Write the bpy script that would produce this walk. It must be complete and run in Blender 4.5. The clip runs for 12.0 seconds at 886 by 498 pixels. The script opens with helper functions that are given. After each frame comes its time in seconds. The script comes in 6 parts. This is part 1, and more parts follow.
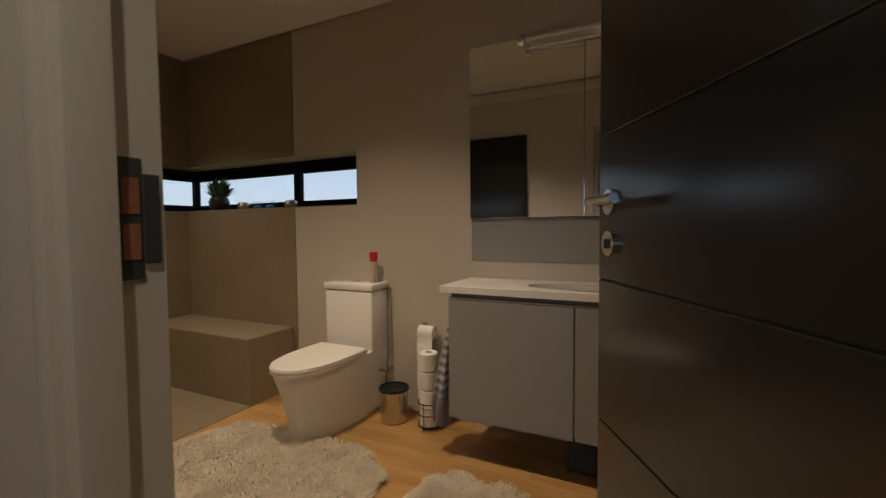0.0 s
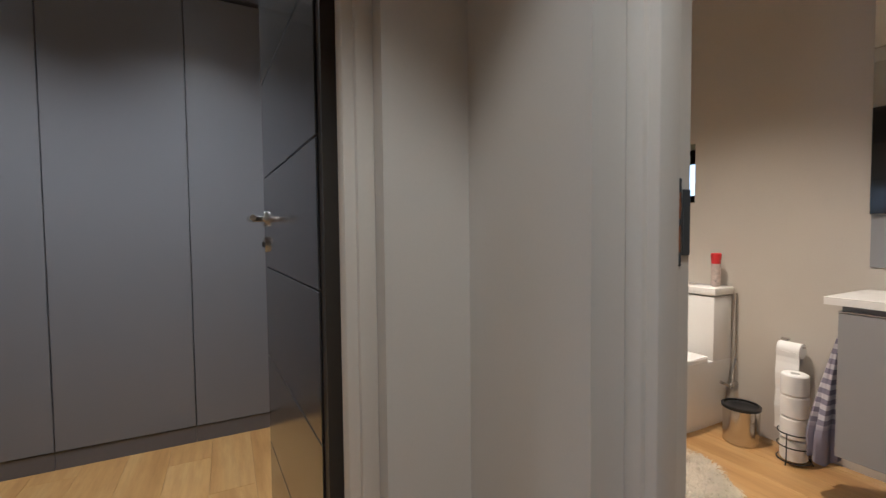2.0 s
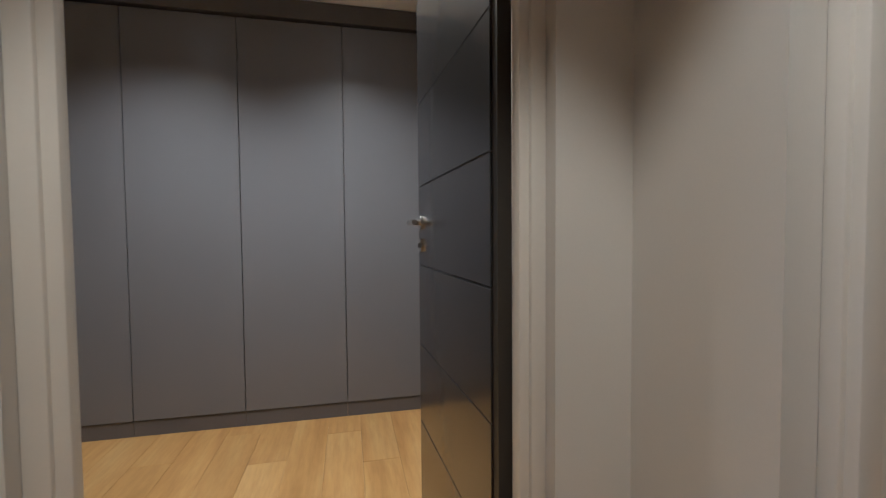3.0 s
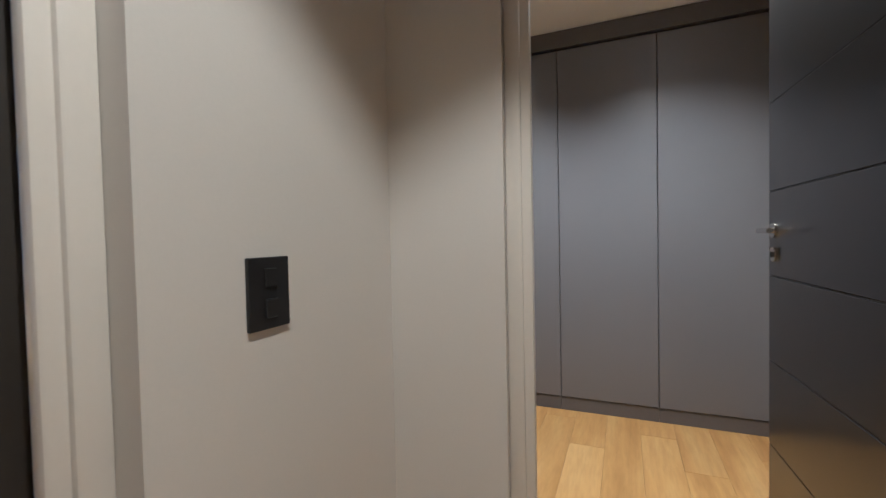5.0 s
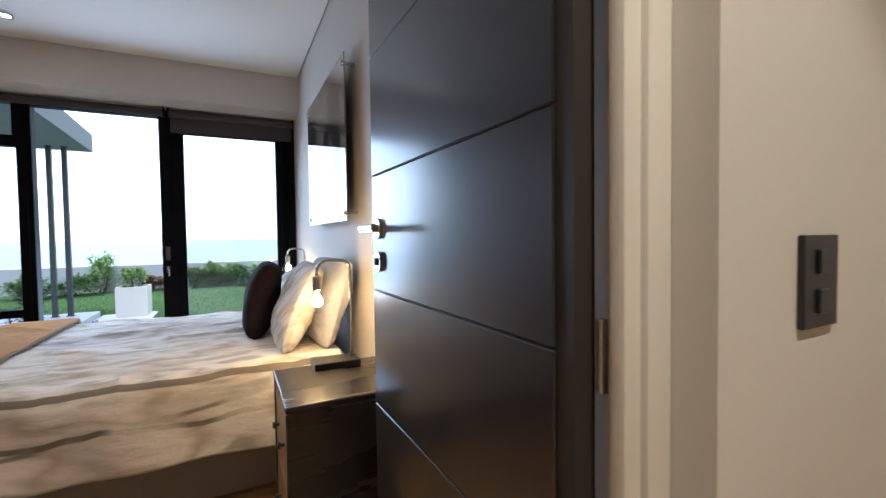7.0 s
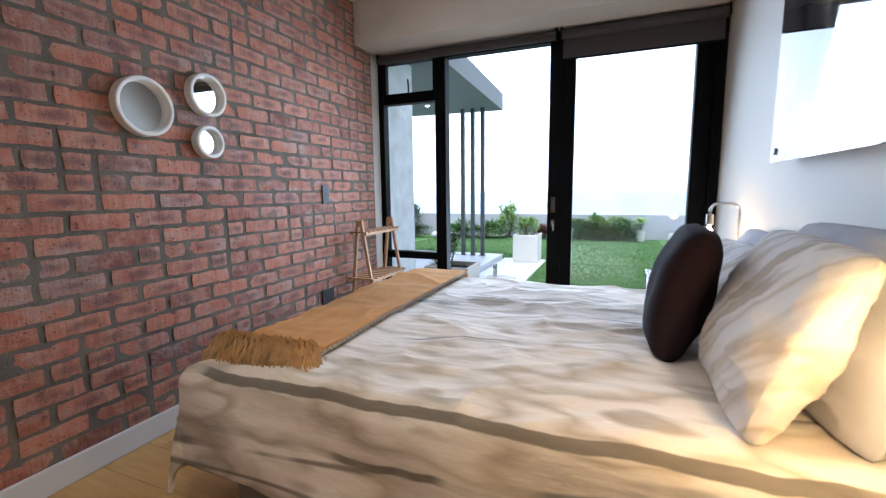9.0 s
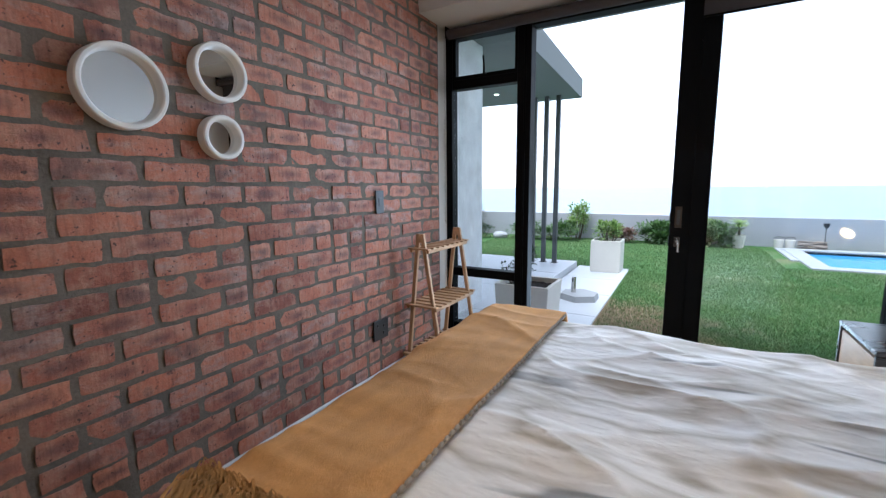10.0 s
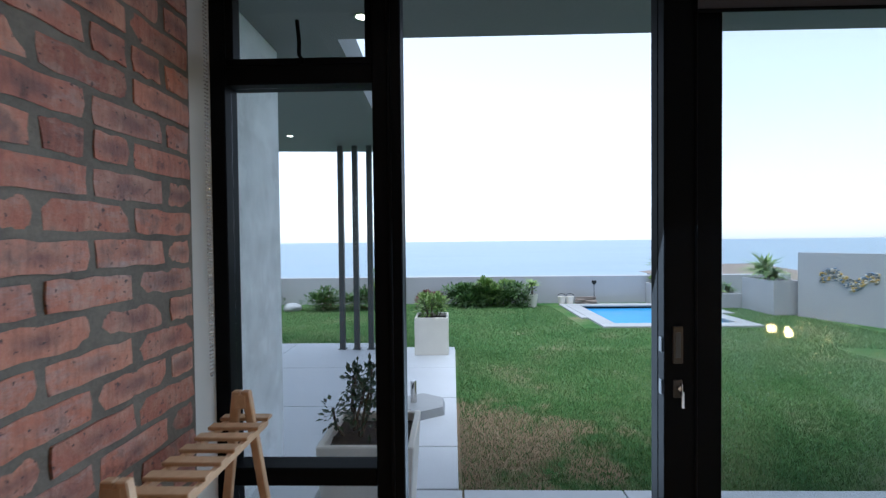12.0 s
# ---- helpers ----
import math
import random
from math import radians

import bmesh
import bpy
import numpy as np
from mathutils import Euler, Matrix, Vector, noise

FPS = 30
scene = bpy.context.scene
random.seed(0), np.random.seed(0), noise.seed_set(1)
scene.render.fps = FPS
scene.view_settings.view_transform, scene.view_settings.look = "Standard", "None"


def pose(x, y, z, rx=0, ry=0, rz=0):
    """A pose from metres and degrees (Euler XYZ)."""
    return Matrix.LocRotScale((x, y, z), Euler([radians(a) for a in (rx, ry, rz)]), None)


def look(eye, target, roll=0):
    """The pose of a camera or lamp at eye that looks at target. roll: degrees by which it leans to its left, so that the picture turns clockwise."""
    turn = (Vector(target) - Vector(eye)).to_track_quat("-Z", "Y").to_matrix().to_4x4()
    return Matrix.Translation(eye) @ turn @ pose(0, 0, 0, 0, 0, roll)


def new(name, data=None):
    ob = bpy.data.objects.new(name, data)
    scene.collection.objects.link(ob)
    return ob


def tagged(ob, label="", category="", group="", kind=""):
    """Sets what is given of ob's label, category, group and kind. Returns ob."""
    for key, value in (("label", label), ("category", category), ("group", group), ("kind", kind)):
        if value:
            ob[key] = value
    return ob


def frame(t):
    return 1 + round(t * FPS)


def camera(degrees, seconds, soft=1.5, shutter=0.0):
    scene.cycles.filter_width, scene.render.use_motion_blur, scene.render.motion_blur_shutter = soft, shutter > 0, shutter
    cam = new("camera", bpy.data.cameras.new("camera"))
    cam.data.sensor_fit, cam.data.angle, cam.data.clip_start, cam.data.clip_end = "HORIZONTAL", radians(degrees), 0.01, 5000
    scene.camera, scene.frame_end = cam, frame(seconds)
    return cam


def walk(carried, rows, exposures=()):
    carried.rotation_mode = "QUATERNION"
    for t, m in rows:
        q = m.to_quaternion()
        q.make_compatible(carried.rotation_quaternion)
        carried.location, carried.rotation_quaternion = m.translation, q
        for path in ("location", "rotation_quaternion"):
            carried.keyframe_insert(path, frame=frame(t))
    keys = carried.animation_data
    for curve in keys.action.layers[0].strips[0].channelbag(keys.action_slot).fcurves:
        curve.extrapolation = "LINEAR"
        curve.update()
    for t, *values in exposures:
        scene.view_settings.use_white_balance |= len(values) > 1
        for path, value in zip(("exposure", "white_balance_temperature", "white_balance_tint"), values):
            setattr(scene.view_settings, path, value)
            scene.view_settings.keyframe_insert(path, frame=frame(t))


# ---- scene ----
cam = camera(92.4, 12.0, 1.3, 0.15)
PATH = [
    (0, (0.15, -0.044, 1.145), (-0.726, 1.752, 1.053), -0.5),
    (0.5, (0.11, -0.12, 1.145), (-1.027, 1.523, 1.055), -0.6),
    (1, (0.07, -0.203, 1.148), (-1.326, 1.228, 1.063), -0.5),
    (1.5, (0.066, -0.284, 1.148), (-1.552, 0.888, 1.064), -0.5),
    (2, (0.055, -0.364, 1.149), (-1.725, 0.545, 1.068), -0.6),
    (2.5, (0.065, -0.444, 1.151), (-1.815, 0.233, 1.073), -0.5),
    (4.5, (0.301, -0.675, 1.194), (-1.645, -1.133, 1.133), -1.1),
    (5, (0.345, -0.729, 1.198), (-1.494, -1.515, 1.143), -1.2),
    (5.5, (0.388, -0.778, 1.201), (-1.285, -1.871, 1.142), -0.9),
    (6, (0.427, -0.823, 1.201), (-1.027, -2.195, 1.144), -1.0),
    (6.5, (0.467, -0.873, 1.198), (-0.729, -2.476, 1.148), -0.7),
    (7, (0.481, -0.983, 1.179), (-0.408, -2.773, 1.114), -0.8),
    (7.5, (0.46, -1.176, 1.164), (-0.102, -3.09, 1.018), -0.6),
    (9.3, (0.618, -2.283, 1.155), (1.489, -4.069, 0.874), -0.6),
    (9.5, (0.71, -2.396, 1.181), (1.621, -4.153, 0.895), -0.5),
    (10, (0.976, -2.728, 1.234), (1.956, -4.448, 0.947), -0.5),
    (10.5, (1.248, -3.068, 1.311), (2.096, -4.857, 1.026), -0.2),
    (11, (1.468, -3.414, 1.354), (1.93, -5.339, 1.071), -0.3),
    (11.5, (1.653, -3.783, 1.375), (1.873, -5.765, 1.225), -0.5),
    (12, (1.758, -4.168, 1.404), (1.803, -6.168, 1.365), -0.6),
]

EXPOSURES = [(0.0, -0.25, 5600, 10), (0.5, 0.5, 5050, 10), (1.0, 0.65, 4750, 10), (2.0, 0.9, 4650, 10), (2.7, 1.0, 4750, 10), (4.5, 1.38, 4950, 10),
             (5.2, 1.42, 4650, 10), (6.0, 1.45, 5000, 10), (7.0, 1.55, 5350, 10), (7.5, 2.0, 5350, 10), (9.5, 1.65, 5550, 10), (10.5, 1.3, 5550, 10),
             (11.0, 1.05, 5550, 10), (12.0, 0.8, 5450, 8)]
walk(cam, [(t, look(*p)) for t, *p in PATH], EXPOSURES)

# ---------------------------------------------------------------- world and sun
world = bpy.data.worlds.new("world")
scene.world = world
world.use_nodes = True
wt = world.node_tree
sky = wt.nodes.new("ShaderNodeTexSky")
sky.sky_type = 'NISHITA'
sky.sun_disc = False
sky.sun_elevation = radians(75)
sky.sun_rotation = radians(150)
sky.air_density, sky.dust_density, sky.ozone_density = 1.0, 0.6, 1.6
haze = wt.nodes.new("ShaderNodeHueSaturation")
haze.inputs["Saturation"].default_value = 0.3
wt.links.new(sky.outputs[0], haze.inputs["Color"])
wt.links.new(haze.outputs[0], wt.nodes["Background"].inputs[0])
wt.nodes["Background"].inputs[1].default_value = 0.15
sun_data = bpy.data.lights.new("sun", 'SUN')
sun_data.energy, sun_data.angle, sun_data.color = 2.1, radians(30), (1.0, 0.96, 0.91)
sun = new("sun", sun_data)
sun.matrix_world = look((2.0, -2.8, 14), (0, -6, 0))


def spot(x, y, z, watts, cone, color=(1.0, 0.78, 0.56), blend=0.25, radius=0.035):
    d = bpy.data.lights.new("downlight_lamp", 'SPOT')
    d.energy, d.spot_size, d.spot_blend, d.shadow_soft_size, d.color = watts, radians(cone), blend, radius, color
    o = new("downlight_lamp", d)
    o.matrix_world = Matrix.Translation((x, y, z))
    return o


WARM, BATHWARM = (1.0, 0.825, 0.57), (1.0, 0.725, 0.43)
LOBBY_W, CLOSET_W, BATH_W, BED_W = 40, 56, 118, 2.5
DOWNLIGHTS = [
    (0.30, -0.50, 2.58, LOBBY_W, 92), (-1.90, -0.50, 2.54, CLOSET_W, 124), (-1.90, -1.50, 2.54, CLOSET_W, 124),
    (-1.30, 1.20, 2.53, BATH_W, 110), (-2.75, 1.30, 2.53, BATH_W * 0.75, 110), (-0.10, 1.25, 2.53, BATH_W * 0.4, 110),
    (1.78, -4.80, 2.66, BED_W, 120), (0.95, -2.42, 2.66, BED_W * 6, 78),
]
for d in DOWNLIGHTS:
    bath = d[1] > 0.3
    spot(d[0], d[1], d[2] - 0.012, d[3], d[4], BATHWARM if bath else WARM, 1.0 if bath else (1.0 if d[0] < -1 else 0.3))


# ---------------------------------------------------------------- materials
def nodes_of(name):
    m = bpy.data.materials.new(name)
    m.use_nodes = True
    t = m.node_tree
    return m, t, t.nodes["Principled BSDF"]


def noise_node(t, coord, scale, detail=4.0, rough=0.6, stretch=None):
    n = t.nodes.new("ShaderNodeTexNoise")
    n.inputs["Scale"].default_value, n.inputs["Detail"].default_value = scale, detail
    n.inputs["Roughness"].default_value = rough
    if stretch:
        mp = t.nodes.new("ShaderNodeMapping")
        mp.inputs["Scale"].default_value = stretch
        t.links.new(coord, mp.inputs["Vector"])
        coord = mp.outputs[0]
    t.links.new(coord, n.inputs["Vector"])
    return n


def ramp(t, fac, stops):
    r = t.nodes.new("ShaderNodeValToRGB")
    e = r.color_ramp.elements
    while len(e) < len(stops):
        e.new(0.5)
    for el, (p, c) in zip(e, stops):
        el.position = p
        el.color = (*c, 1) if len(c) == 3 else c
    t.links.new(fac, r.inputs[0])
    return r


def mix(t, fac, a, b, mode='MIX'):
    n = t.nodes.new("ShaderNodeMix")
    n.data_type, n.blend_type = 'RGBA', mode
    for sock, v in ((n.inputs[0], fac), (n.inputs[6], a), (n.inputs[7], b)):
        if hasattr(v, "is_output"):
            t.links.new(v, sock)
        elif isinstance(v, (int, float)):
            sock.default_value = v
        else:
            sock.default_value = (*v, 1)
    return n.outputs[2]


def coords(t, world_space):
    if world_space:
        return t.nodes.new("ShaderNodeNewGeometry").outputs["Position"]
    return t.nodes.new("ShaderNodeTexCoord").outputs["Object"]


def bump(t, p, height, strength, dist=0.002):
    b = t.nodes.new("ShaderNodeBump")
    b.inputs["Strength"].default_value, b.inputs["Distance"].default_value = strength, dist
    t.links.new(height, b.inputs["Height"])
    t.links.new(b.outputs[0], p.inputs["Normal"])


def surf(name, base, rough=0.5, metal=0.0, var=0.08, big=1.2, fine=60.0, bumps=0.15, dist=0.001, stretch=None,
         world_space=True, spec=0.5, rvar=0.08, island=0.0):
    """A surface with two scales of tone, varying gloss and a fine relief."""
    m, t, p = nodes_of(name)
    c = coords(t, world_space)
    n1 = noise_node(t, c, big, 3, 0.6, stretch)
    n2 = noise_node(t, c, fine, 4, 0.7, stretch)
    dark = tuple(v * (1 - var) for v in base)
    light = tuple(min(1, v * (1 + var)) for v in base)
    r1 = ramp(t, n1.outputs[0], [(0.3, dark), (0.7, light)])
    col = mix(t, 0.35, r1.outputs[0], ramp(t, n2.outputs[0], [(0.3, dark), (0.7, light)]).outputs[0])
    if island:
        inf = t.nodes.new("ShaderNodeObjectInfo")
        rr = ramp(t, inf.outputs["Random"], [(0.0, (1 - island,) * 3), (1.0, (1 + 0.0,) * 3)])
        col = mix(t, 1.0, col, rr.outputs[0], 'MULTIPLY')
    t.links.new(col, p.inputs["Base Color"])
    mr = t.nodes.new("ShaderNodeMapRange")
    mr.inputs["To Min"].default_value, mr.inputs["To Max"].default_value = max(0.02, rough - rvar), min(1, rough + rvar)
    t.links.new(n1.outputs[0], mr.inputs["Value"])
    t.links.new(mr.outputs[0], p.inputs["Roughness"])
    p.inputs["Metallic"].default_value = metal
    p.inputs["Specular IOR Level"].default_value = spec
    if bumps:
        bump(t, p, n2.outputs[0], bumps, dist)
    return m


def brick_mat():
    m, t, p = nodes_of("clay_brick")
    c = coords(t, True)
    inf = t.nodes.new("ShaderNodeObjectInfo")
    tone = ramp(t, inf.outputs["Random"], [(0.0, (0.21, 0.066, 0.044)), (0.25, (0.50, 0.170, 0.092)), (0.5, (0.39, 0.135, 0.085)),
                                           (0.75, (0.54, 0.212, 0.125)), (1.0, (0.31, 0.130, 0.096))])
    n1 = noise_node(t, c, 13, 6, 0.7)
    n2 = noise_node(t, c, 85, 5, 0.75)
    n3 = noise_node(t, c, 4.0, 6, 0.75, (1, 0.7, 1.6))
    n4 = noise_node(t, c, 6.5, 5, 0.6)
    col = mix(t, ramp(t, n1.outputs[0], [(0.46, (0, 0, 0)), (0.68, (0.7, 0.7, 0.7))]).outputs[0], tone.outputs[0], (0.52, 0.31, 0.22))
    col = mix(t, ramp(t, n3.outputs[0], [(0.52, (0, 0, 0)), (0.66, (0.72, 0.72, 0.72))]).outputs[0], col, (0.40, 0.33, 0.30))
    col = mix(t, ramp(t, n1.outputs[0], [(0.30, (0.8, 0.8, 0.8)), (0.40, (0, 0, 0))]).outputs[0], col, (0.12, 0.050, 0.038))
    col = mix(t, ramp(t, n4.outputs[0], [(0.60, (0, 0, 0)), (0.68, (0.7, 0.7, 0.7))]).outputs[0], col, (0.13, 0.065, 0.055))
    # kiln-burnt hearts on some of the bricks
    oc = t.nodes.new("ShaderNodeTexCoord")
    mp = t.nodes.new("ShaderNodeMapping")
    mp.inputs["Scale"].default_value = (0.0, 11.0, 34.0)
    t.links.new(oc.outputs["Object"], mp.inputs["Vector"])
    ln = t.nodes.new("ShaderNodeVectorMath")
    ln.operation = 'LENGTH'
    t.links.new(mp.outputs[0], ln.inputs[0])
    wob = t.nodes.new("ShaderNodeMath")
    wob.operation = 'MULTIPLY_ADD'
    wob.inputs[1].default_value = 1.9
    t.links.new(n4.outputs[0], wob.inputs[0])
    t.links.new(ln.outputs["Value"], wob.inputs[2])
    heart = ramp(t, wob.outputs[0], [(0.60, (1, 1, 1)), (1.0, (0, 0, 0))])
    wob.use_clamp = False
    half = t.nodes.new("ShaderNodeMath")
    half.operation = 'MULTIPLY'
    half.inputs[1].default_value = 0.55
    t.links.new(wob.outputs[0], half.inputs[0])
    t.links.new(half.outputs[0], heart.inputs[0])
    some = ramp(t, inf.outputs["Random"], [(0.30, (0, 0, 0)), (0.45, (0.75, 0.75, 0.75))])
    burnt = mix(t, 1.0, heart.outputs[0], some.outputs[0], 'MULTIPLY')
    col = mix(t, burnt, col, (0.16, 0.075, 0.062))
    col = mix(t, 0.4, col, ramp(t, n2.outputs[0], [(0.3, (0.5, 0.5, 0.5)), (0.7, (1, 1, 1))]).outputs[0], 'MULTIPLY')
    # blowholes and drag marks
    pit = noise_node(t, c, 75, 2, 0.5)
    col = mix(t, ramp(t, pit.outputs[0], [(0.66, (0, 0, 0)), (0.71, (0.85, 0.85, 0.85))]).outputs[0], col, (0.045, 0.028, 0.024))
    drag = noise_node(t, c, 9, 4, 0.6, (1, 9, 0.8))
    col = mix(t, 0.45, col, ramp(t, drag.outputs[0], [(0.34, (0.45, 0.42, 0.42)), (0.52, (1, 1, 1))]).outputs[0], 'MULTIPLY')
    t.links.new(col, p.inputs["Base Color"])
    p.inputs["Roughness"].default_value = 0.58
    p.inputs["Specular IOR Level"].default_value = 0.45
    add = t.nodes.new("ShaderNodeMath")
    t.links.new(n1.outputs[0], add.inputs[0]), t.links.new(n2.outputs[0], add.inputs[1])
    bump(t, p, add.outputs[0], 0.7, 0.005)
    return m


def oak_mat(name, tones, stretch, rough=0.4, world_space=True):
    m, t, p = nodes_of(name)
    c = coords(t, world_space)
    inf = t.nodes.new("ShaderNodeObjectInfo")
    off = t.nodes.new("ShaderNodeVectorMath")
    off.operation = 'MULTIPLY_ADD'
    cmb = t.nodes.new("ShaderNodeCombineXYZ")
    for i in range(3):
        t.links.new(inf.outputs["Random"], cmb.inputs[i])
    t.links.new(cmb.outputs[0], off.inputs[0])
    off.inputs[1].default_value = (17, 11, 5)
    t.links.new(c, off.inputs[2])
    n1 = noise_node(t, off.outputs[0], 2.2, 5, 0.6, stretch)
    n2 = noise_node(t, off.outputs[0], 16, 5, 0.7, stretch)
    col = ramp(t, n1.outputs[0], [(0.28, tones[0]), (0.5, tones[1]), (0.72, tones[2])]).outputs[0]
    col = mix(t, 0.45, col, ramp(t, n2.outputs[0], [(0.3, (0.62, 0.58, 0.52)), (0.6, (1, 1, 1))]).outputs[0], 'MULTIPLY')
    rr = ramp(t, inf.outputs["Random"], [(0.0, (0.88, 0.87, 0.85)), (1.0, (1, 1, 1))])
    col = mix(t, 1.0, col, rr.outputs[0], 'MULTIPLY')
    t.links.new(col, p.inputs["Base Color"])
    p.inputs["Roughness"].default_value = rough
    bump(t, p, n2.outputs[0], 0.12, 0.001)
    return m


def bedding_mat(name, ground, vein_amount=1.0, scale=1.0, border=None):
    """Printed cotton: washes of taupe, long dark brush lines and a broad brushed border line."""
    m, t, p = nodes_of(name)
    c = coords(t, True)
    sp = t.nodes.new("ShaderNodeSeparateXYZ")
    t.links.new(c, sp.inputs[0])
    run = t.nodes.new("ShaderNodeMath")
    run.operation = 'SUBTRACT'
    t.links.new(sp.outputs["Y"], run.inputs[0]), t.links.new(sp.outputs["Z"], run.inputs[1])
    cloth = t.nodes.new("ShaderNodeCombineXYZ")
    t.links.new(sp.outputs["X"], cloth.inputs[0]), t.links.new(run.outputs[0], cloth.inputs[1])
    cl = cloth.outputs[0]
    big = noise_node(t, cl, 1.7 * scale, 2.5, 0.5, (1.0, 2.3, 1))
    ln = noise_node(t, cl, 1.4 * scale, 2, 0.4, (0.30, 2.2, 1))
    weave = noise_node(t, c, 900, 2, 0.5)
    fold = noise_node(t, c, 14, 3, 0.5, (0.5, 1.3, 1.3))
    wash = ramp(t, big.outputs[0], [(0.40, ground), (0.47, (0.50, 0.435, 0.36)), (0.52, ground), (0.58, ground), (0.63, (0.43, 0.37, 0.30)), (0.70, (0.50, 0.435, 0.36))])
    line = ramp(t, ln.outputs[0], [(0.484, (0, 0, 0)), (0.493, (1, 1, 1)), (0.507, (1, 1, 1)), (0.518, (0, 0, 0))])
    br = noise_node(t, cl, 2.6, 2, 0.5)
    gate = ramp(t, br.outputs[0], [(0.50, (0, 0, 0)), (0.60, (vein_amount * 0.8,) * 3)])
    fac = mix(t, 1.0, line.outputs[0], gate.outputs[0], 'MULTIPLY')
    col = mix(t, fac, wash.outputs[0], (0.15, 0.135, 0.12))
    for at, width, lo in border or ():
        wob = noise_node(t, cl, 3.0, 3, 0.5, (0.9, 0.2, 1))
        off = t.nodes.new("ShaderNodeMath")
        off.operation = 'MULTIPLY_ADD'
        off.inputs[1].default_value = 0.10
        t.links.new(wob.outputs[0], off.inputs[0]), t.links.new(run.outputs[0], off.inputs[2])
        mr = t.nodes.new("ShaderNodeMapRange")
        mr.inputs["From Min"].default_value, mr.inputs["From Max"].default_value = at - 0.1 + 0.05, at + 0.1 + 0.05
        t.links.new(off.outputs[0], mr.inputs["Value"])
        h = width / 0.4
        band = ramp(t, mr.outputs[0], [(0.5 - h - 0.03, (0, 0, 0)), (0.5 - h, (1, 1, 1)), (0.5 + h, (1, 1, 1)), (0.5 + h + 0.03, (0, 0, 0))])
        gap = noise_node(t, cl, 2.2, 2, 0.5, (1, 0.3, 1))
        keep = ramp(t, gap.outputs[0], [(lo, (0.25, 0.25, 0.25)), (lo + 0.06, (0.92, 0.92, 0.92))])
        col = mix(t, mix(t, 1.0, band.outputs[0], keep.outputs[0], 'MULTIPLY'), col, (0.17, 0.15, 0.125))
    t.links.new(col, p.inputs["Base Color"])
    p.inputs["Roughness"].default_value = 0.85
    p.inputs["Specular IOR Level"].default_value = 0.2
    p.inputs["Sheen Weight"].default_value = 0.15
    add = t.nodes.new("ShaderNodeMath")
    add.operation = 'MULTIPLY_ADD'
    t.links.new(weave.outputs[0], add.inputs[0])
    add.inputs[1].default_value = 0.06
    t.links.new(fold.outputs[0], add.inputs[2])
    bump(t, p, add.outputs[0], 0.7, 0.014)
    return m


def glass_mat(name, tint=(1, 1, 1), rough=0.0):
    m, t, p = nodes_of(name)
    out = t.nodes["Material Output"]
    tr = t.nodes.new("ShaderNodeBsdfTransparent")
    tr.inputs[0].default_value = (*tint, 1)
    gl = t.nodes.new("ShaderNodeBsdfGlossy")
    gl.inputs["Roughness"].default_value = rough
    lw = t.nodes.new("ShaderNodeLayerWeight")
    pw = t.nodes.new("ShaderNodeMath")
    pw.operation = 'POWER'
    pw.inputs[1].default_value = 5.0
    t.links.new(lw.outputs["Facing"], pw.inputs[0])
    fr = t.nodes.new("ShaderNodeMath")
    fr.operation = 'MULTIPLY_ADD'
    fr.inputs[1].default_value, fr.inputs[2].default_value = 0.9, 0.025
    t.links.new(pw.outputs[0], fr.inputs[0])
    mx = t.nodes.new("ShaderNodeMixShader")
    t.links.new(fr.outputs[0], mx.inputs[0])
    t.links.new(tr.outputs[0], mx.inputs[1])
    t.links.new(gl.outputs[0], mx.inputs[2])
    t.links.new(mx.outputs[0], out.inputs[0])
    return m


def glow_mat(name, color, strength):
    m, t, p = nodes_of(name)
    p.inputs["Base Color"].default_value = (*color, 1)
    p.inputs["Emission Color"].default_value = (*color, 1)
    p.inputs["Emission Strength"].default_value = strength
    return m


def leaf_mat(name, a, b):
    m, t, p = nodes_of(name)
    g = t.nodes.new("ShaderNodeNewGeometry")
    r = ramp(t, g.outputs["Random Per Island"], [(0.0, a), (1.0, b)])
    t.links.new(r.outputs[0], p.inputs["Base Color"])
    p.inputs["Roughness"].default_value = 0.5
    p.inputs["Transmission Weight"].default_value = 0.0
    p.inputs["Subsurface Weight"].default_value = 0.0
    return m


def sea_mat():
    m, t, p = nodes_of("sea_water")
    c = coords(t, True)
    n = noise_node(t, c, 0.02, 4, 0.6, (0.35, 1.0, 1.0))
    r = ramp(t, n.outputs[0], [(0.3, (0.13, 0.20, 0.27)), (0.7, (0.17, 0.25, 0.32))])
    t.links.new(r.outputs[0], p.inputs["Base Color"])
    p.inputs["Roughness"].default_value = 0.35
    n2 = noise_node(t, c, 0.25, 5, 0.6, (0.4, 1, 1))
    bump(t, p, n2.outputs[0], 0.6, 0.6)
    return m


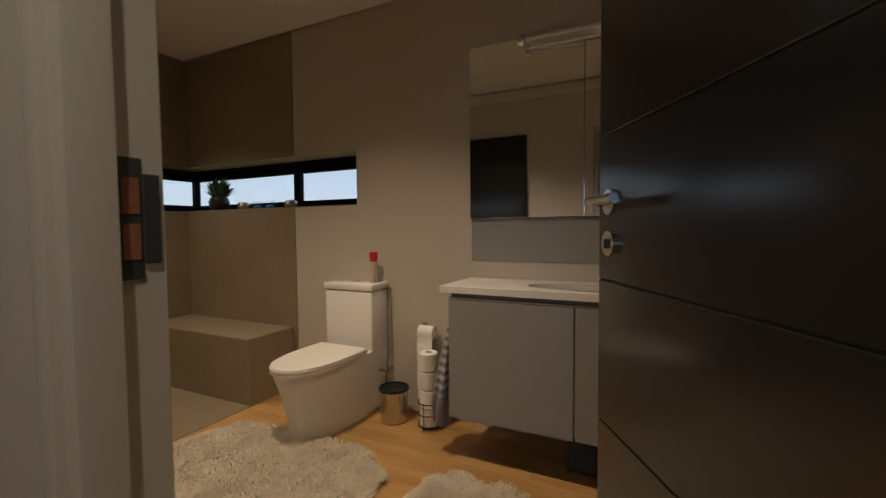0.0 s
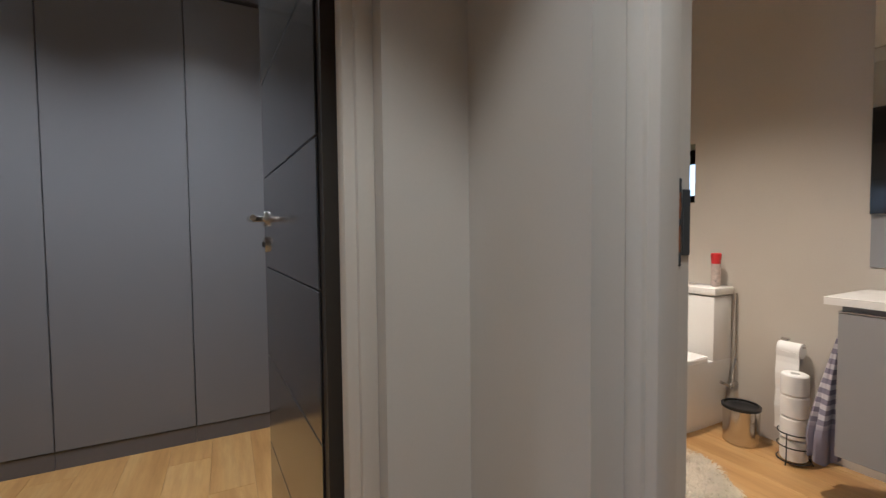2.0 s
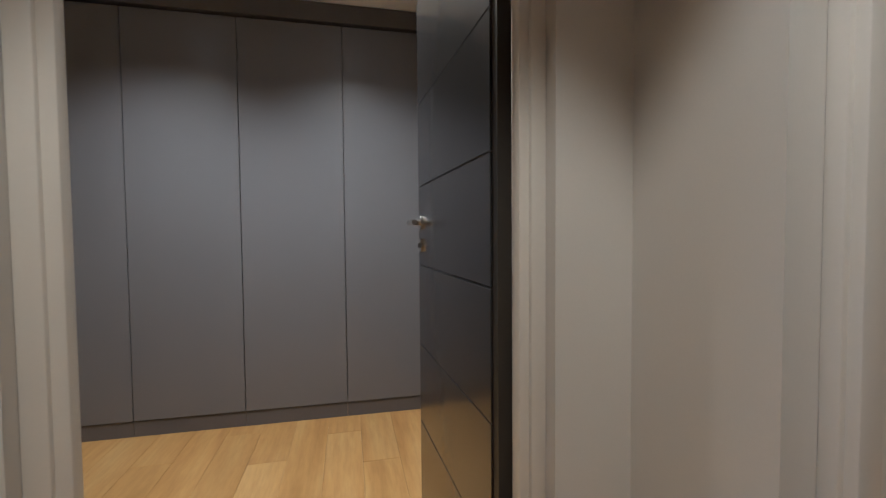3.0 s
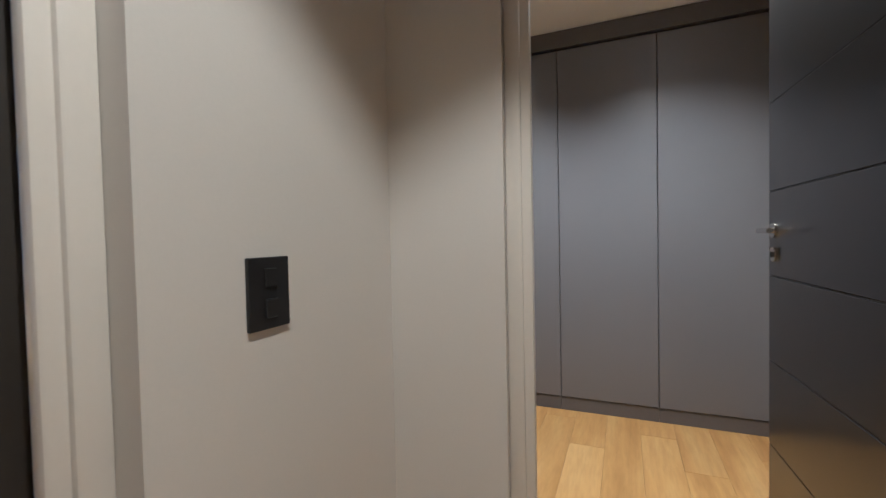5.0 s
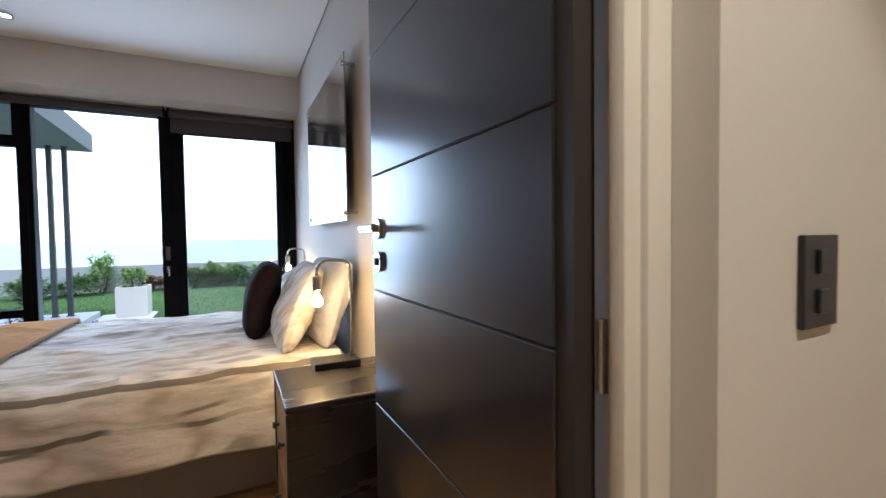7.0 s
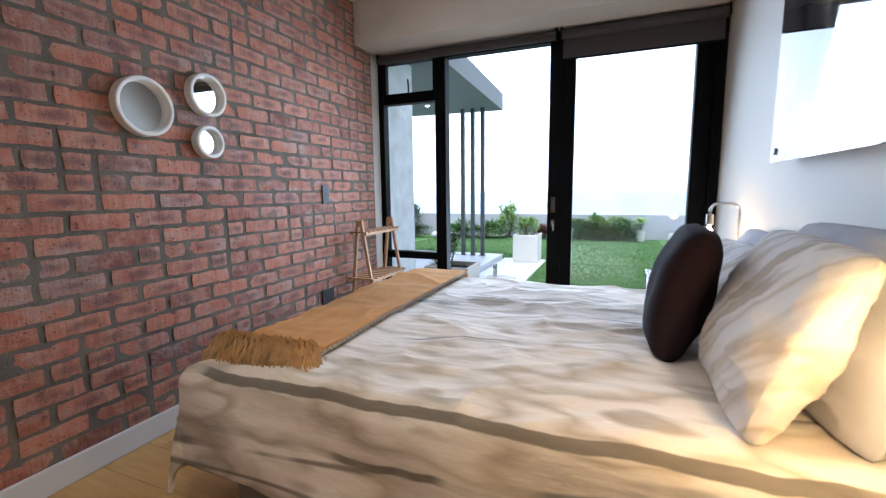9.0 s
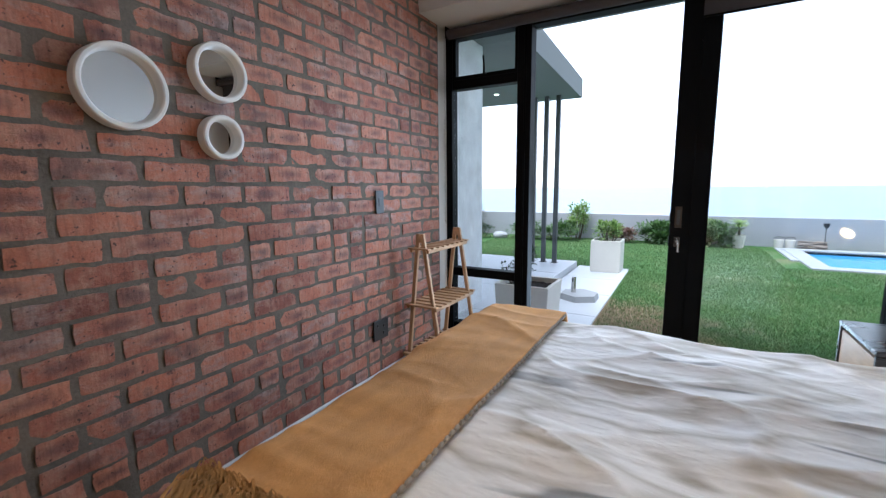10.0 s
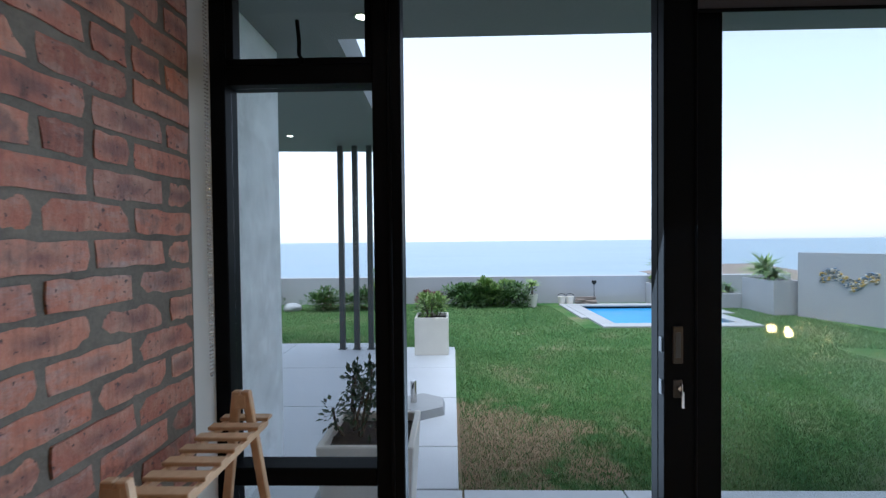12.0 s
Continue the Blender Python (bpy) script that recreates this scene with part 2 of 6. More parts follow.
def lawn_mat():
    m, t, p = nodes_of("lawn_ground")
    c = coords(t, True)
    n1 = noise_node(t, c, 1.3, 6, 0.68)
    n2 = noise_node(t, c, 38, 5, 0.75)
    a = ramp(t, n1.outputs[0], [(0.36, (0.040, 0.115, 0.030)), (0.50, (0.078, 0.165, 0.048)), (0.60, (0.13, 0.185, 0.075)), (0.68, (0.21, 0.20, 0.11))])
    # a worn patch beside the path
    g = t.nodes.new("ShaderNodeVectorMath")
    g.operation = 'DISTANCE'
    g.inputs[1].default_value = (1.45, -7.5, -0.17)
    t.links.new(c, g.inputs[0])
    nz = noise_node(t, c, 2.6, 5, 0.65)
    ad = t.nodes.new("ShaderNodeMath")
    ad.operation = 'MULTIPLY_ADD'
    t.links.new(nz.outputs[0], ad.inputs[0])
    ad.inputs[1].default_value = -2.6
    t.links.new(g.outputs["Value"], ad.inputs[2])
    sh = t.nodes.new("ShaderNodeMath")
    sh.inputs[1].default_value = 0.75
    t.links.new(ad.outputs[0], sh.inputs[0])
    worn = ramp(t, sh.outputs[0], [(0.0, (0.95, 0.95, 0.95)), (0.40, (0, 0, 0))])
    col = mix(t, worn.outputs[0], a.outputs[0], (0.29, 0.21, 0.135))
    col = mix(t, 0.6, col, ramp(t, n2.outputs[0], [(0.3, (0.45, 0.45, 0.4)), (0.7, (1, 1, 1))]).outputs[0], 'MULTIPLY')
    t.links.new(col, p.inputs["Base Color"])
    p.inputs["Roughness"].default_value = 0.95
    p.inputs["Specular IOR Level"].default_value = 0.15
    bump(t, p, n2.outputs[0], 0.8, 0.02)
    return m


def picture_mat():
    """A dim printed photograph of soft pale and dark bands, under gloss."""
    m, t, p = nodes_of("picture_print")
    c = coords(t, True)
    n = noise_node(t, c, 2.4, 5, 0.55, (1, 2.2, 0.8))
    r = ramp(t, n.outputs[0], [(0.3, (0.012, 0.012, 0.016)), (0.48, (0.05, 0.045, 0.045)), (0.58, (0.30, 0.26, 0.20)), (0.7, (0.08, 0.07, 0.08))])
    t.links.new(r.outputs[0], p.inputs["Base Color"])
    p.inputs["Roughness"].default_value = 0.04
    p.inputs["Specular IOR Level"].default_value = 0.9
    p.inputs["Coat Weight"].default_value = 1.0
    p.inputs["Coat Roughness"].default_value = 0.01
    return m


def towel_mat():
    """Woven cotton with pale bands across the upper part."""
    m, t, p = nodes_of("striped_towel_cotton")
    c = coords(t, False)
    sp = t.nodes.new("ShaderNodeSeparateXYZ")
    t.links.new(c, sp.inputs[0])
    md = t.nodes.new("ShaderNodeMath")
    md.operation = 'PINGPONG'
    md.inputs[1].default_value = 0.021
    t.links.new(sp.outputs["Z"], md.inputs[0])
    sc = t.nodes.new("ShaderNodeMath")
    sc.operation = 'MULTIPLY'
    sc.inputs[1].default_value = 1 / 0.021
    t.links.new(md.outputs[0], sc.inputs[0])
    band = ramp(t, sc.outputs[0], [(0.45, (0.20, 0.18, 0.23)), (0.58, (0.46, 0.43, 0.46))])
    n = noise_node(t, c, 300, 3, 0.6)
    mr = t.nodes.new("ShaderNodeMapRange")
    mr.inputs["From Min"].default_value, mr.inputs["From Max"].default_value = -0.50, -0.46
    t.links.new(sp.outputs["Z"], mr.inputs["Value"])
    col = mix(t, mr.outputs[0], (0.25, 0.23, 0.29), band.outputs[0])
    col = mix(t, 0.3, col, ramp(t, n.outputs[0], [(0.3, (0.6, 0.6, 0.6)), (0.7, (1, 1, 1))]).outputs[0], 'MULTIPLY')
    t.links.new(col, p.inputs["Base Color"])
    p.inputs["Roughness"].default_value = 0.95
    p.inputs["Specular IOR Level"].default_value = 0.1
    bump(t, p, n.outputs[0], 0.6, 0.002)
    return m


M_WALL = surf("greige_wall_paint", (0.58, 0.55, 0.505), 0.6, var=0.035, big=0.9, fine=180, bumps=0.12, dist=0.0006)
M_BATHWALL = surf("bathroom_wall_paint", (0.50, 0.455, 0.395), 0.55, var=0.05, big=1.3, fine=140, bumps=0.12, dist=0.0008)
M_CEIL = surf("ceiling_paint", (0.74, 0.72, 0.69), 0.8, var=0.02, fine=160, bumps=0.08, dist=0.0005)
M_FRAME = surf("door_frame_enamel", (0.60, 0.56, 0.50), 0.38, var=0.03, fine=120, bumps=0.05, dist=0.0005)
M_DOOR = surf("charcoal_door_lacquer", (0.013, 0.0128, 0.015), 0.45, var=0.12, big=2.5, fine=220, bumps=0.15, dist=0.0003, rvar=0.04, spec=0.2)
for _n in M_DOOR.node_tree.nodes:
    if _n.type == 'BSDF_PRINCIPLED':
        _n.inputs["Coat Weight"].default_value, _n.inputs["Coat Roughness"].default_value, _n.inputs["Coat IOR"].default_value = 1.0, 0.17, 1.48
M_DOOREDGE = surf("dark_door_edge", (0.030, 0.025, 0.020), 0.5, var=0.2, fine=60, bumps=0.1)
M_WARD = surf("grey_wardrobe_laminate", (0.168, 0.170, 0.194), 0.33, var=0.05, big=0.8, fine=300, bumps=0.1, dist=0.0003)
M_PLINTH = surf("dark_plinth", (0.12, 0.115, 0.125), 0.45, var=0.1)
M_CHROME = surf("brushed_steel", (0.62, 0.60, 0.57), 0.22, 1.0, var=0.05, fine=300, bumps=0.05, dist=0.0002, world_space=False)
M_BLACKPL = surf("black_plastic", (0.012, 0.012, 0.013), 0.35, var=0.1, world_space=False)
M_BLACKALU = surf("black_aluminium", (0.004, 0.0042, 0.005), 0.5, spec=0.06, var=0.15, fine=400, bumps=0.0)
M_CERAMIC = surf("white_ceramic", (0.78, 0.76, 0.73), 0.12, var=0.02, bumps=0.0, rvar=0.03)
M_SHOWER = surf("taupe_cement_plaster", (0.240, 0.192, 0.126), 0.5, var=0.16, big=2.2, fine=35, bumps=0.2, dist=0.0012)
M_VANITY = surf("grey_vanity_laminate", (0.27, 0.265, 0.27), 0.42, var=0.04, fine=250, bumps=0.06, dist=0.0003)
M_VANDARK = surf("vanity_recess", (0.17, 0.165, 0.165), 0.5, var=0.1)
M_QUARTZ = surf("white_quartz_top", (0.74, 0.72, 0.69), 0.2, var=0.03, big=4, fine=400, bumps=0.0)
M_SPLASH = surf("grey_splash_panel", (0.27, 0.27, 0.285), 0.25, var=0.03)
M_TISSUE = surf("white_tissue", (0.80, 0.78, 0.76), 0.9, var=0.03, fine=300, bumps=0.3, dist=0.001, world_space=False)
M_TOWEL = towel_mat()
M_RUG = surf("cream_sheepskin", (0.66, 0.585, 0.47), 0.95, var=0.25, big=7, fine=80, bumps=0.3, dist=0.004)
M_MIRROR = surf("mirror_silver", (0.83, 0.84, 0.84), 0.02, 1.0, var=0.0, bumps=0.0, rvar=0.0)
M_WHITEPLASTIC = surf("white_mirror_frame", (0.76, 0.74, 0.70), 0.4, var=0.03, fine=200, bumps=0.05, world_space=False)
M_MORTAR = surf("brick_mortar", (0.150, 0.130, 0.105), 0.95, var=0.4, big=5, fine=90, bumps=0.7, dist=0.004, spec=0.2)
M_SKIRT = surf("skirting_enamel", (0.55, 0.53, 0.51), 0.4, var=0.03, bumps=0.04)
M_BLIND = surf("charcoal_blind_fabric", (0.055, 0.050, 0.055), 0.8, var=0.08, fine=500, bumps=0.3, dist=0.0005)
M_BRICK = brick_mat()
M_OAK = oak_mat("oak_plank", [(0.40, 0.215, 0.065), (0.53, 0.315, 0.110), (0.60, 0.395, 0.165)], (0.35, 3.0, 3.0), 0.38)
M_PINE = oak_mat("pale_pine", [(0.50, 0.30, 0.16), (0.58, 0.37, 0.21), (0.64, 0.43, 0.26)], (1.5, 1.5, 1.5), 0.5)
M_DRAWER = oak_mat("oak_drawer_front", [(0.36, 0.23, 0.12), (0.46, 0.31, 0.18), (0.52, 0.37, 0.22)], (3, 0.5, 3), 0.45)
M_BLACKWOOD = surf("black_stained_wood", (0.022, 0.019, 0.017), 0.28, var=0.25, big=3, fine=45, bumps=0.35, dist=0.0012, stretch=(0.6, 3, 3))
M_DUVET = bedding_mat("printed_duvet_cotton", (0.77, 0.71, 0.655), 1.0, 1.0, [(-3.625, 0.040, 0.36), (-3.43, 0.018, 0.52)])
M_PILLOW = bedding_mat("printed_pillow_cotton", (0.66, 0.63, 0.61), 0.5, 1.6)
M_PILLOWG = surf("grey_pillow_cotton", (0.46, 0.46, 0.49), 0.9, var=0.12, big=5, fine=300, bumps=0.4, dist=0.003)
M_CUSHION = surf("dark_plum_velvet", (0.020, 0.012, 0.015), 0.9, var=0.2, big=5, fine=300, bumps=0.15, dist=0.001, spec=0.1)
M_THROW = surf("mustard_wool_throw", (0.52, 0.255, 0.080), 0.95, var=0.22, big=9, fine=140, bumps=0.7, dist=0.004, stretch=(1.5, 0.6, 1))
M_FRINGE = surf("golden_fringe_yarn", (0.50, 0.30, 0.13), 0.9, var=0.35, big=20, fine=140, bumps=0.3, dist=0.002)
M_BASEFAB = surf("taupe_bed_base_fabric", (0.27, 0.235, 0.20), 0.9, var=0.1, big=2, fine=350, bumps=0.4, dist=0.001)
M_BULB = glow_mat("lit_bulb", (1.0, 0.62, 0.25), 190)
M_DIMBULB = glow_mat("dim_lit_bulb", (1.0, 0.62, 0.25), 55)
M_LED = glow_mat("downlight_glow", (1.0, 0.84, 0.62), 12)
M_GLASS = glass_mat("clear_glass", (0.97, 0.98, 0.98))
M_PICTURE = picture_mat()
M_PAVE = surf("pale_cement_paving", (0.52, 0.54, 0.56), 0.55, var=0.08, big=1.6, fine=60, bumps=0.15, dist=0.001)
M_CONC = surf("grey_cement_render", (0.70, 0.72, 0.73), 0.7, var=0.26, big=5.0, fine=30, bumps=0.3, dist=0.002)
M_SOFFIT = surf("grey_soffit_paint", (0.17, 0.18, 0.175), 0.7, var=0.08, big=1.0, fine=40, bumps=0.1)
M_GWALL = surf("lilac_grey_garden_wall", (0.40, 0.40, 0.42), 0.8, var=0.06, big=1.2, fine=40, bumps=0.2, dist=0.002)
M_PLANTER = surf("white_planter_render", (0.73, 0.69, 0.62), 0.7, var=0.05, big=4, fine=60, bumps=0.15)
M_SOIL = surf("dark_potting_soil", (0.035, 0.025, 0.02), 0.95, var=0.4, big=20, fine=70, bumps=0.9, dist=0.01)
M_STEEL_DK = surf("dark_painted_steel", (0.055, 0.06, 0.065), 0.45, var=0.1)
M_SEA = sea_mat()
M_LAWN = lawn_mat()
M_GRASS = leaf_mat("grass_blades", (0.040, 0.130, 0.030), (0.19, 0.29, 0.10))
M_DRYGRASS = leaf_mat("dry_grass_blades", (0.20, 0.18, 0.10), (0.40, 0.34, 0.22))
M_LEAF_A = leaf_mat("shrub_leaves", (0.025, 0.070, 0.018), (0.10, 0.18, 0.045))
M_LEAF_B = leaf_mat("yellow_green_leaves", (0.09, 0.18, 0.035), (0.24, 0.34, 0.085))
M_LEAF_C = leaf_mat("dark_citrus_leaves", (0.012, 0.035, 0.014), (0.05, 0.09, 0.035))
M_LEAF_R = leaf_mat("bronze_leaves", (0.09, 0.03, 0.03), (0.16, 0.09, 0.05))
M_BARK = surf("grey_brown_bark", (0.10, 0.075, 0.055), 0.9, var=0.3, big=12, fine=60, bumps=0.5, dist=0.004)
M_POOL = surf("pool_plaster_blue", (0.10, 0.36, 0.62), 0.4, var=0.1, big=1.5, fine=20, bumps=0.0)
M_POOLEDGE = surf("pool_coping_stone", (0.33, 0.34, 0.345), 0.7, var=0.1, big=4)
M_TILE = surf("brown_roof_sheet", (0.22, 0.18, 0.15), 0.8, var=0.1)
M_RAWWOOD = surf("raw_meranti", (0.30, 0.12, 0.055), 0.8, var=0.25, big=40, fine=200, bumps=0.3)
M_RED = surf("red_plastic_cap", (0.55, 0.03, 0.03), 0.3, var=0.05)
M_CAN = surf("printed_spray_can", (0.60, 0.50, 0.45), 0.3, 0.4, var=0.3, big=60, fine=200)
M_BRONZE = surf("dull_bronze", (0.085, 0.072, 0.060), 0.4, 1.0, var=0.1)
M_BRASS = surf("satin_nickel", (0.48, 0.43, 0.36), 0.28, 1.0, var=0.05)


def pool_water():
    m, t, p = nodes_of("pool_water")
    c = coords(t, True)
    n = noise_node(t, c, 3.0, 3, 0.5)
    p.inputs["Base Color"].default_value = (0.08, 0.36, 0.66, 1)
    p.inputs["Roughness"].default_value = 0.05
    bump(t, p, n.outputs[0], 0.25, 0.03)
    return m


M_WATER = pool_water()
area = bpy.data.lights.new("window_daylight", 'AREA')
area.shape, area.size, area.size_y, area.energy, area.color = 'RECTANGLE', 1.4, 2.1, 18, (0.74, 0.87, 1.0)
new("window_daylight", area).matrix_world = look((1.18, -5.70, 1.2), (1.2, -3.0, 0.1))


# ---------------------------------------------------------------- mesh helpers
def box(bm, x0, x1, y0, y1, z0, z1, bevel=0.0, seg=1):
    r = bmesh.ops.create_cube(bm, size=1.0, matrix=Matrix.LocRotScale(
        ((x0 + x1) / 2, (y0 + y1) / 2, (z0 + z1) / 2), None, (abs(x1 - x0), abs(y1 - y0), abs(z1 - z0))))
    if bevel:
        edges = list({e for v in r["verts"] for e in v.link_edges})
        bmesh.ops.bevel(bm, geom=edges, offset=bevel, segments=seg, profile=0.5, affect='EDGES')
    return bm


def boxes(*list_of):
    bm = bmesh.new()
    for b in list_of:
        box(bm, *b)
    return bm


def cyl(bm, p, q, r, r2=None, seg=20, caps=True):
    p, q = Vector(p), Vector(q)
    m = Matrix.Translation((p + q) / 2) @ (q - p).to_track_quat('Z', 'Y').to_matrix().to_4x4()
    bmesh.ops.create_cone(bm, cap_ends=caps, segments=seg, radius1=r, radius2=r if r2 is None else r2, depth=(q - p).length, matrix=m)
    return bm


def lathe(bm, profile, seg=28, at=(0, 0, 0)):
    """Turn (radius, height) pairs about the upright axis."""
    rings = []
    for r, z in profile:
        rings.append([bm.verts.new((at[0] + r * math.cos(2 * math.pi * i / seg), at[1] + r * math.sin(2 * math.pi * i / seg), at[2] + z)) for i in range(seg)])
    for a, b in zip(rings, rings[1:]):
        for i in range(seg):
            bm.faces.new((a[i], a[(i + 1) % seg], b[(i + 1) % seg], b[i]))
    if profile[0][0] > 1e-4:
        bm.faces.new(rings[0][::-1])
    if profile[-1][0] > 1e-4:
        bm.faces.new(rings[-1])
    return bm


def tube(bm, pts, r, seg=10):
    """A round bar along points."""
    pts = [Vector(p) for p in pts]
    rings = []
    for i, p in enumerate(pts):
        d = (pts[min(i + 1, len(pts) - 1)] - pts[max(i - 1, 0)]).normalized()
        m = d.to_track_quat('Z', 'Y').to_matrix()
        rings.append([bm.verts.new(p + m @ Vector((r * math.cos(2 * math.pi * k / seg), r * math.sin(2 * math.pi * k / seg), 0))) for k in range(seg)])
    for a, b in zip(rings, rings[1:]):
        for k in range(seg):
            bm.faces.new((a[k], a[(k + 1) % seg], b[(k + 1) % seg], b[k]))
    bm.faces.new(rings[0][::-1])
    bm.faces.new(rings[-1])
    return bm


def part(name, bm, material, parent=None, label="", smooth=False, at=None):
    """One mesh object, under a thing or a part if a parent is given."""
    bmesh.ops.recalc_face_normals(bm, faces=bm.faces)
    me = bpy.data.meshes.new(name)
    bm.to_mesh(me)
    bm.free()
    if smooth:
        for f in me.polygons:
            f.use_smooth = True
        me.set_sharp_from_angle(angle=radians(35))
    me.materials.append(material)
    ob = new(name, me)
    if parent:
        ob.parent = parent
    if at is not None:
        ob.matrix_basis = at if isinstance(at, Matrix) else Matrix.Translation(at)
    if label:
        tagged(ob, label)
    return ob


def thing(name, at, label, category, group="", kind=""):
    ob = new(name)
    ob.empty_display_size = 0.1
    ob.matrix_basis = at if isinstance(at, Matrix) else Matrix.Translation(at)
    return tagged(ob, label, category, group, kind)


def structure(name, bm, material, label, category):
    return tagged(part(name, bm, material), label, category, kind="structure")


# ---------------------------------------------------------------- walls, floors and ceilings
BX = 2.566        # face of the brick wall
HX = -0.12        # face of the wall behind the bed
BY = 2.25         # face of the wall behind the toilet
CA = Vector((-0.69, 0.077, 0))       # corner between bathroom wall and dressing room wall
CB = Vector((-0.544, -1.246, 0))     # corner between dressing room wall and bedroom wall
CU = (CB - CA).normalized()
CLOSET = Matrix(((CU.x, CU.y, 0, CA.x), (CU.y, -CU.x, 0, CA.y), (0, 0, 1, 0), (0, 0, 0, 1)))   # x along, y away from the lobby
CLOSET = Matrix.Translation(CA) @ Matrix.Rotation(math.atan2(CU.y, CU.x), 4, 'Z')               # x along, +y into the lobby
CL = (CB - CA).length

# bathroom wall towards the lobby: opening from -0.366 to 0.49
structure("wall_bathroom_lobby", boxes((-3.35, -0.366, 0.077, 0.25, 0, 2.75), (0.505, 1.45, 0.077, 0.25, 0, 2.75), (-0.366, 0.505, 0.077, 0.25, 2.10, 2.75)),
          M_WALL, "smooth greige painted wall around the bathroom doorway", "wall")
# bedroom wall towards the lobby: opening from 0.036 to 0.92
structure("wall_bedroom_lobby", boxes((-0.665, 0.036, -1.36, -1.246, 0, 2.75), (0.92, 2.80, -1.36, -1.246, 0, 2.75), (0.036, 0.92, -1.36, -1.246, 2.10, 2.75)),
          M_WALL, "smooth greige painted wall around the bedroom doorway", "wall")
bm = bmesh.new()
for a, b, z0 in ((-0.04, 0.19, 0), (1.057, CL + 0.02, 0), (0.19, 1.057, 2.10)):
    box(bm, a, b, -0.115, 0.0, z0, 2.75)
bmesh.ops.transform(bm, matrix=CLOSET, verts=bm.verts)
structure("wall_dressing_lobby", bm, M_WALL, "smooth greige painted wall around the dressing room doorway", "wall")
structure("wall_lobby_east", boxes((1.45, 1.57, -1.36, 2.37, 0, 2.75)), M_WALL, "plain greige painted wall", "wall")
structure("wall_headboard", boxes((-0.24, HX, -5.80, -1.36, 0, 2.75)), M_WALL, "pale greige painted wall behind the bed", "wall")
structure("wall_dressing_south", boxes((-3.35, -0.24, -3.06, -2.94, 0, 2.75)), M_WALL, "plain greige painted wall", "wall")
structure("wall_dressing_west", boxes((-3.35, -3.24, -2.94, 0.077, 0, 2.75)), M_WALL, "plain greige painted wall", "wall")

# bathroom outer walls with the corner slot window
WZ0, WZ1 = 1.312, 1.68
structure("wall_bathroom_north", boxes((-3.35, 1.45, BY, BY + 0.25, 0, WZ0), (-3.35, 1.45, BY, BY + 0.25, WZ1, 2.75), (-1.60, 1.45, BY, BY + 0.25, WZ0, WZ1)),
          M_BATHWALL, "taupe painted wall behind the toilet with a slot window", "wall")
structure("wall_bathroom_west", boxes((-3.60, -3.35, 0.077, BY + 0.25, 0, WZ0), (-3.60, -3.35, 0.077, BY + 0.25, WZ1, 2.75), (-3.60, -3.35, 0.077, 1.55, WZ0, WZ1)),
          M_SHOWER, "taupe cement plaster shower wall with a slot window", "wall")
structure("shower_wall_lining", boxes((-3.35, -2.15, BY - 0.006, BY, 0.0, WZ0), (-3.35, -2.15, BY - 0.006, BY, WZ1, 2.545)),
          M_SHOWER, "darker taupe cement plaster lining of the shower", "wall")
structure("window_sill_slot", boxes((-3.60, -1.60, BY + 0.004, BY + 0.2, WZ0, WZ0 + 0.006)), M_SHOWER, "cement plaster window sill", "sill")

# ceilings
structure("bathroom_bulkhead", boxes((-3.34, 1.45, 0.252, 0.264, 2.44, 2.538, 0.002)), M_CEIL, "pale strip below the bathroom ceiling's shadow gap", "trim")
structure("ceiling_bathroom", boxes((-3.335, 1.45, 0.265, BY - 0.015, 2.55, 2.62)), M_CEIL, "white bathroom ceiling with a shadow gap", "ceiling")
structure("ceiling_dressing", boxes((-3.24, -0.62, -2.94, 0.06, 2.56, 2.63)), M_CEIL, "white dressing room ceiling", "ceiling")
structure("ceiling_lobby", boxes((-0.60, 1.45, -1.24, 0.07, 2.60, 2.67)), M_CEIL, "white lobby ceiling", "ceiling")
structure("ceiling_bedroom", boxes((HX + 0.010, BX + 0.1, -5.216, -1.36, 2.677, 2.74)), M_CEIL, "white bedroom ceiling with a shadow line", "ceiling")
structure("roof_slab", boxes((-3.65, 2.95, -5.84, 2.55, 2.78, 2.98)), M_CONC, "flat concrete roof slab", "roof")
structure("window_bulkhead", boxes((HX, BX + 0.1, -5.80, -5.23, 2.36, 2.75)), M_WALL, "greige painted bulkhead above the sliding door", "bulkhead")
structure("window_reveal", boxes((BX + 0.020, BX + 0.10, -5.80, -5.475, 0, 2.36)), M_WALL, "narrow white painted reveal beside the window", "trim")
structure("wall_bedroom_east_core", boxes((BX + 0.10, BX + 0.32, -5.80, -1.30, 0, 2.75)), M_CONC, "outer wall behind the brick face", "wall")
structure("wall_bedroom_north_end", boxes((BX, BX + 0.32, -1.30, -1.20, 0, 2.75)), M_WALL, "plain wall end", "wall")
structure("skirting_brick_wall", boxes((BX - 0.018, BX - 0.001, -5.47, -1.36, 0.0, 0.11, 0.004)), M_SKIRT, "grey-white skirting board along the brick wall", "skirting")
structure("skirting_headboard_wall", boxes((HX, HX + 0.016, -5.60, -1.362, 0.0, 0.11, 0.004)), M_SKIRT, "grey-white skirting board", "skirting")
structure("sub_floor", boxes((-3.60, 2.87, -5.70, 2.5, -0.20, -0.012)), M_CONC, "concrete floor slab under the planks", "floor")
structure("shower_floor", boxes((-3.35, -2.18, 0.25, 2.25, -0.012, 0.004)), M_SHOWER, "taupe cement shower floor", "floor")


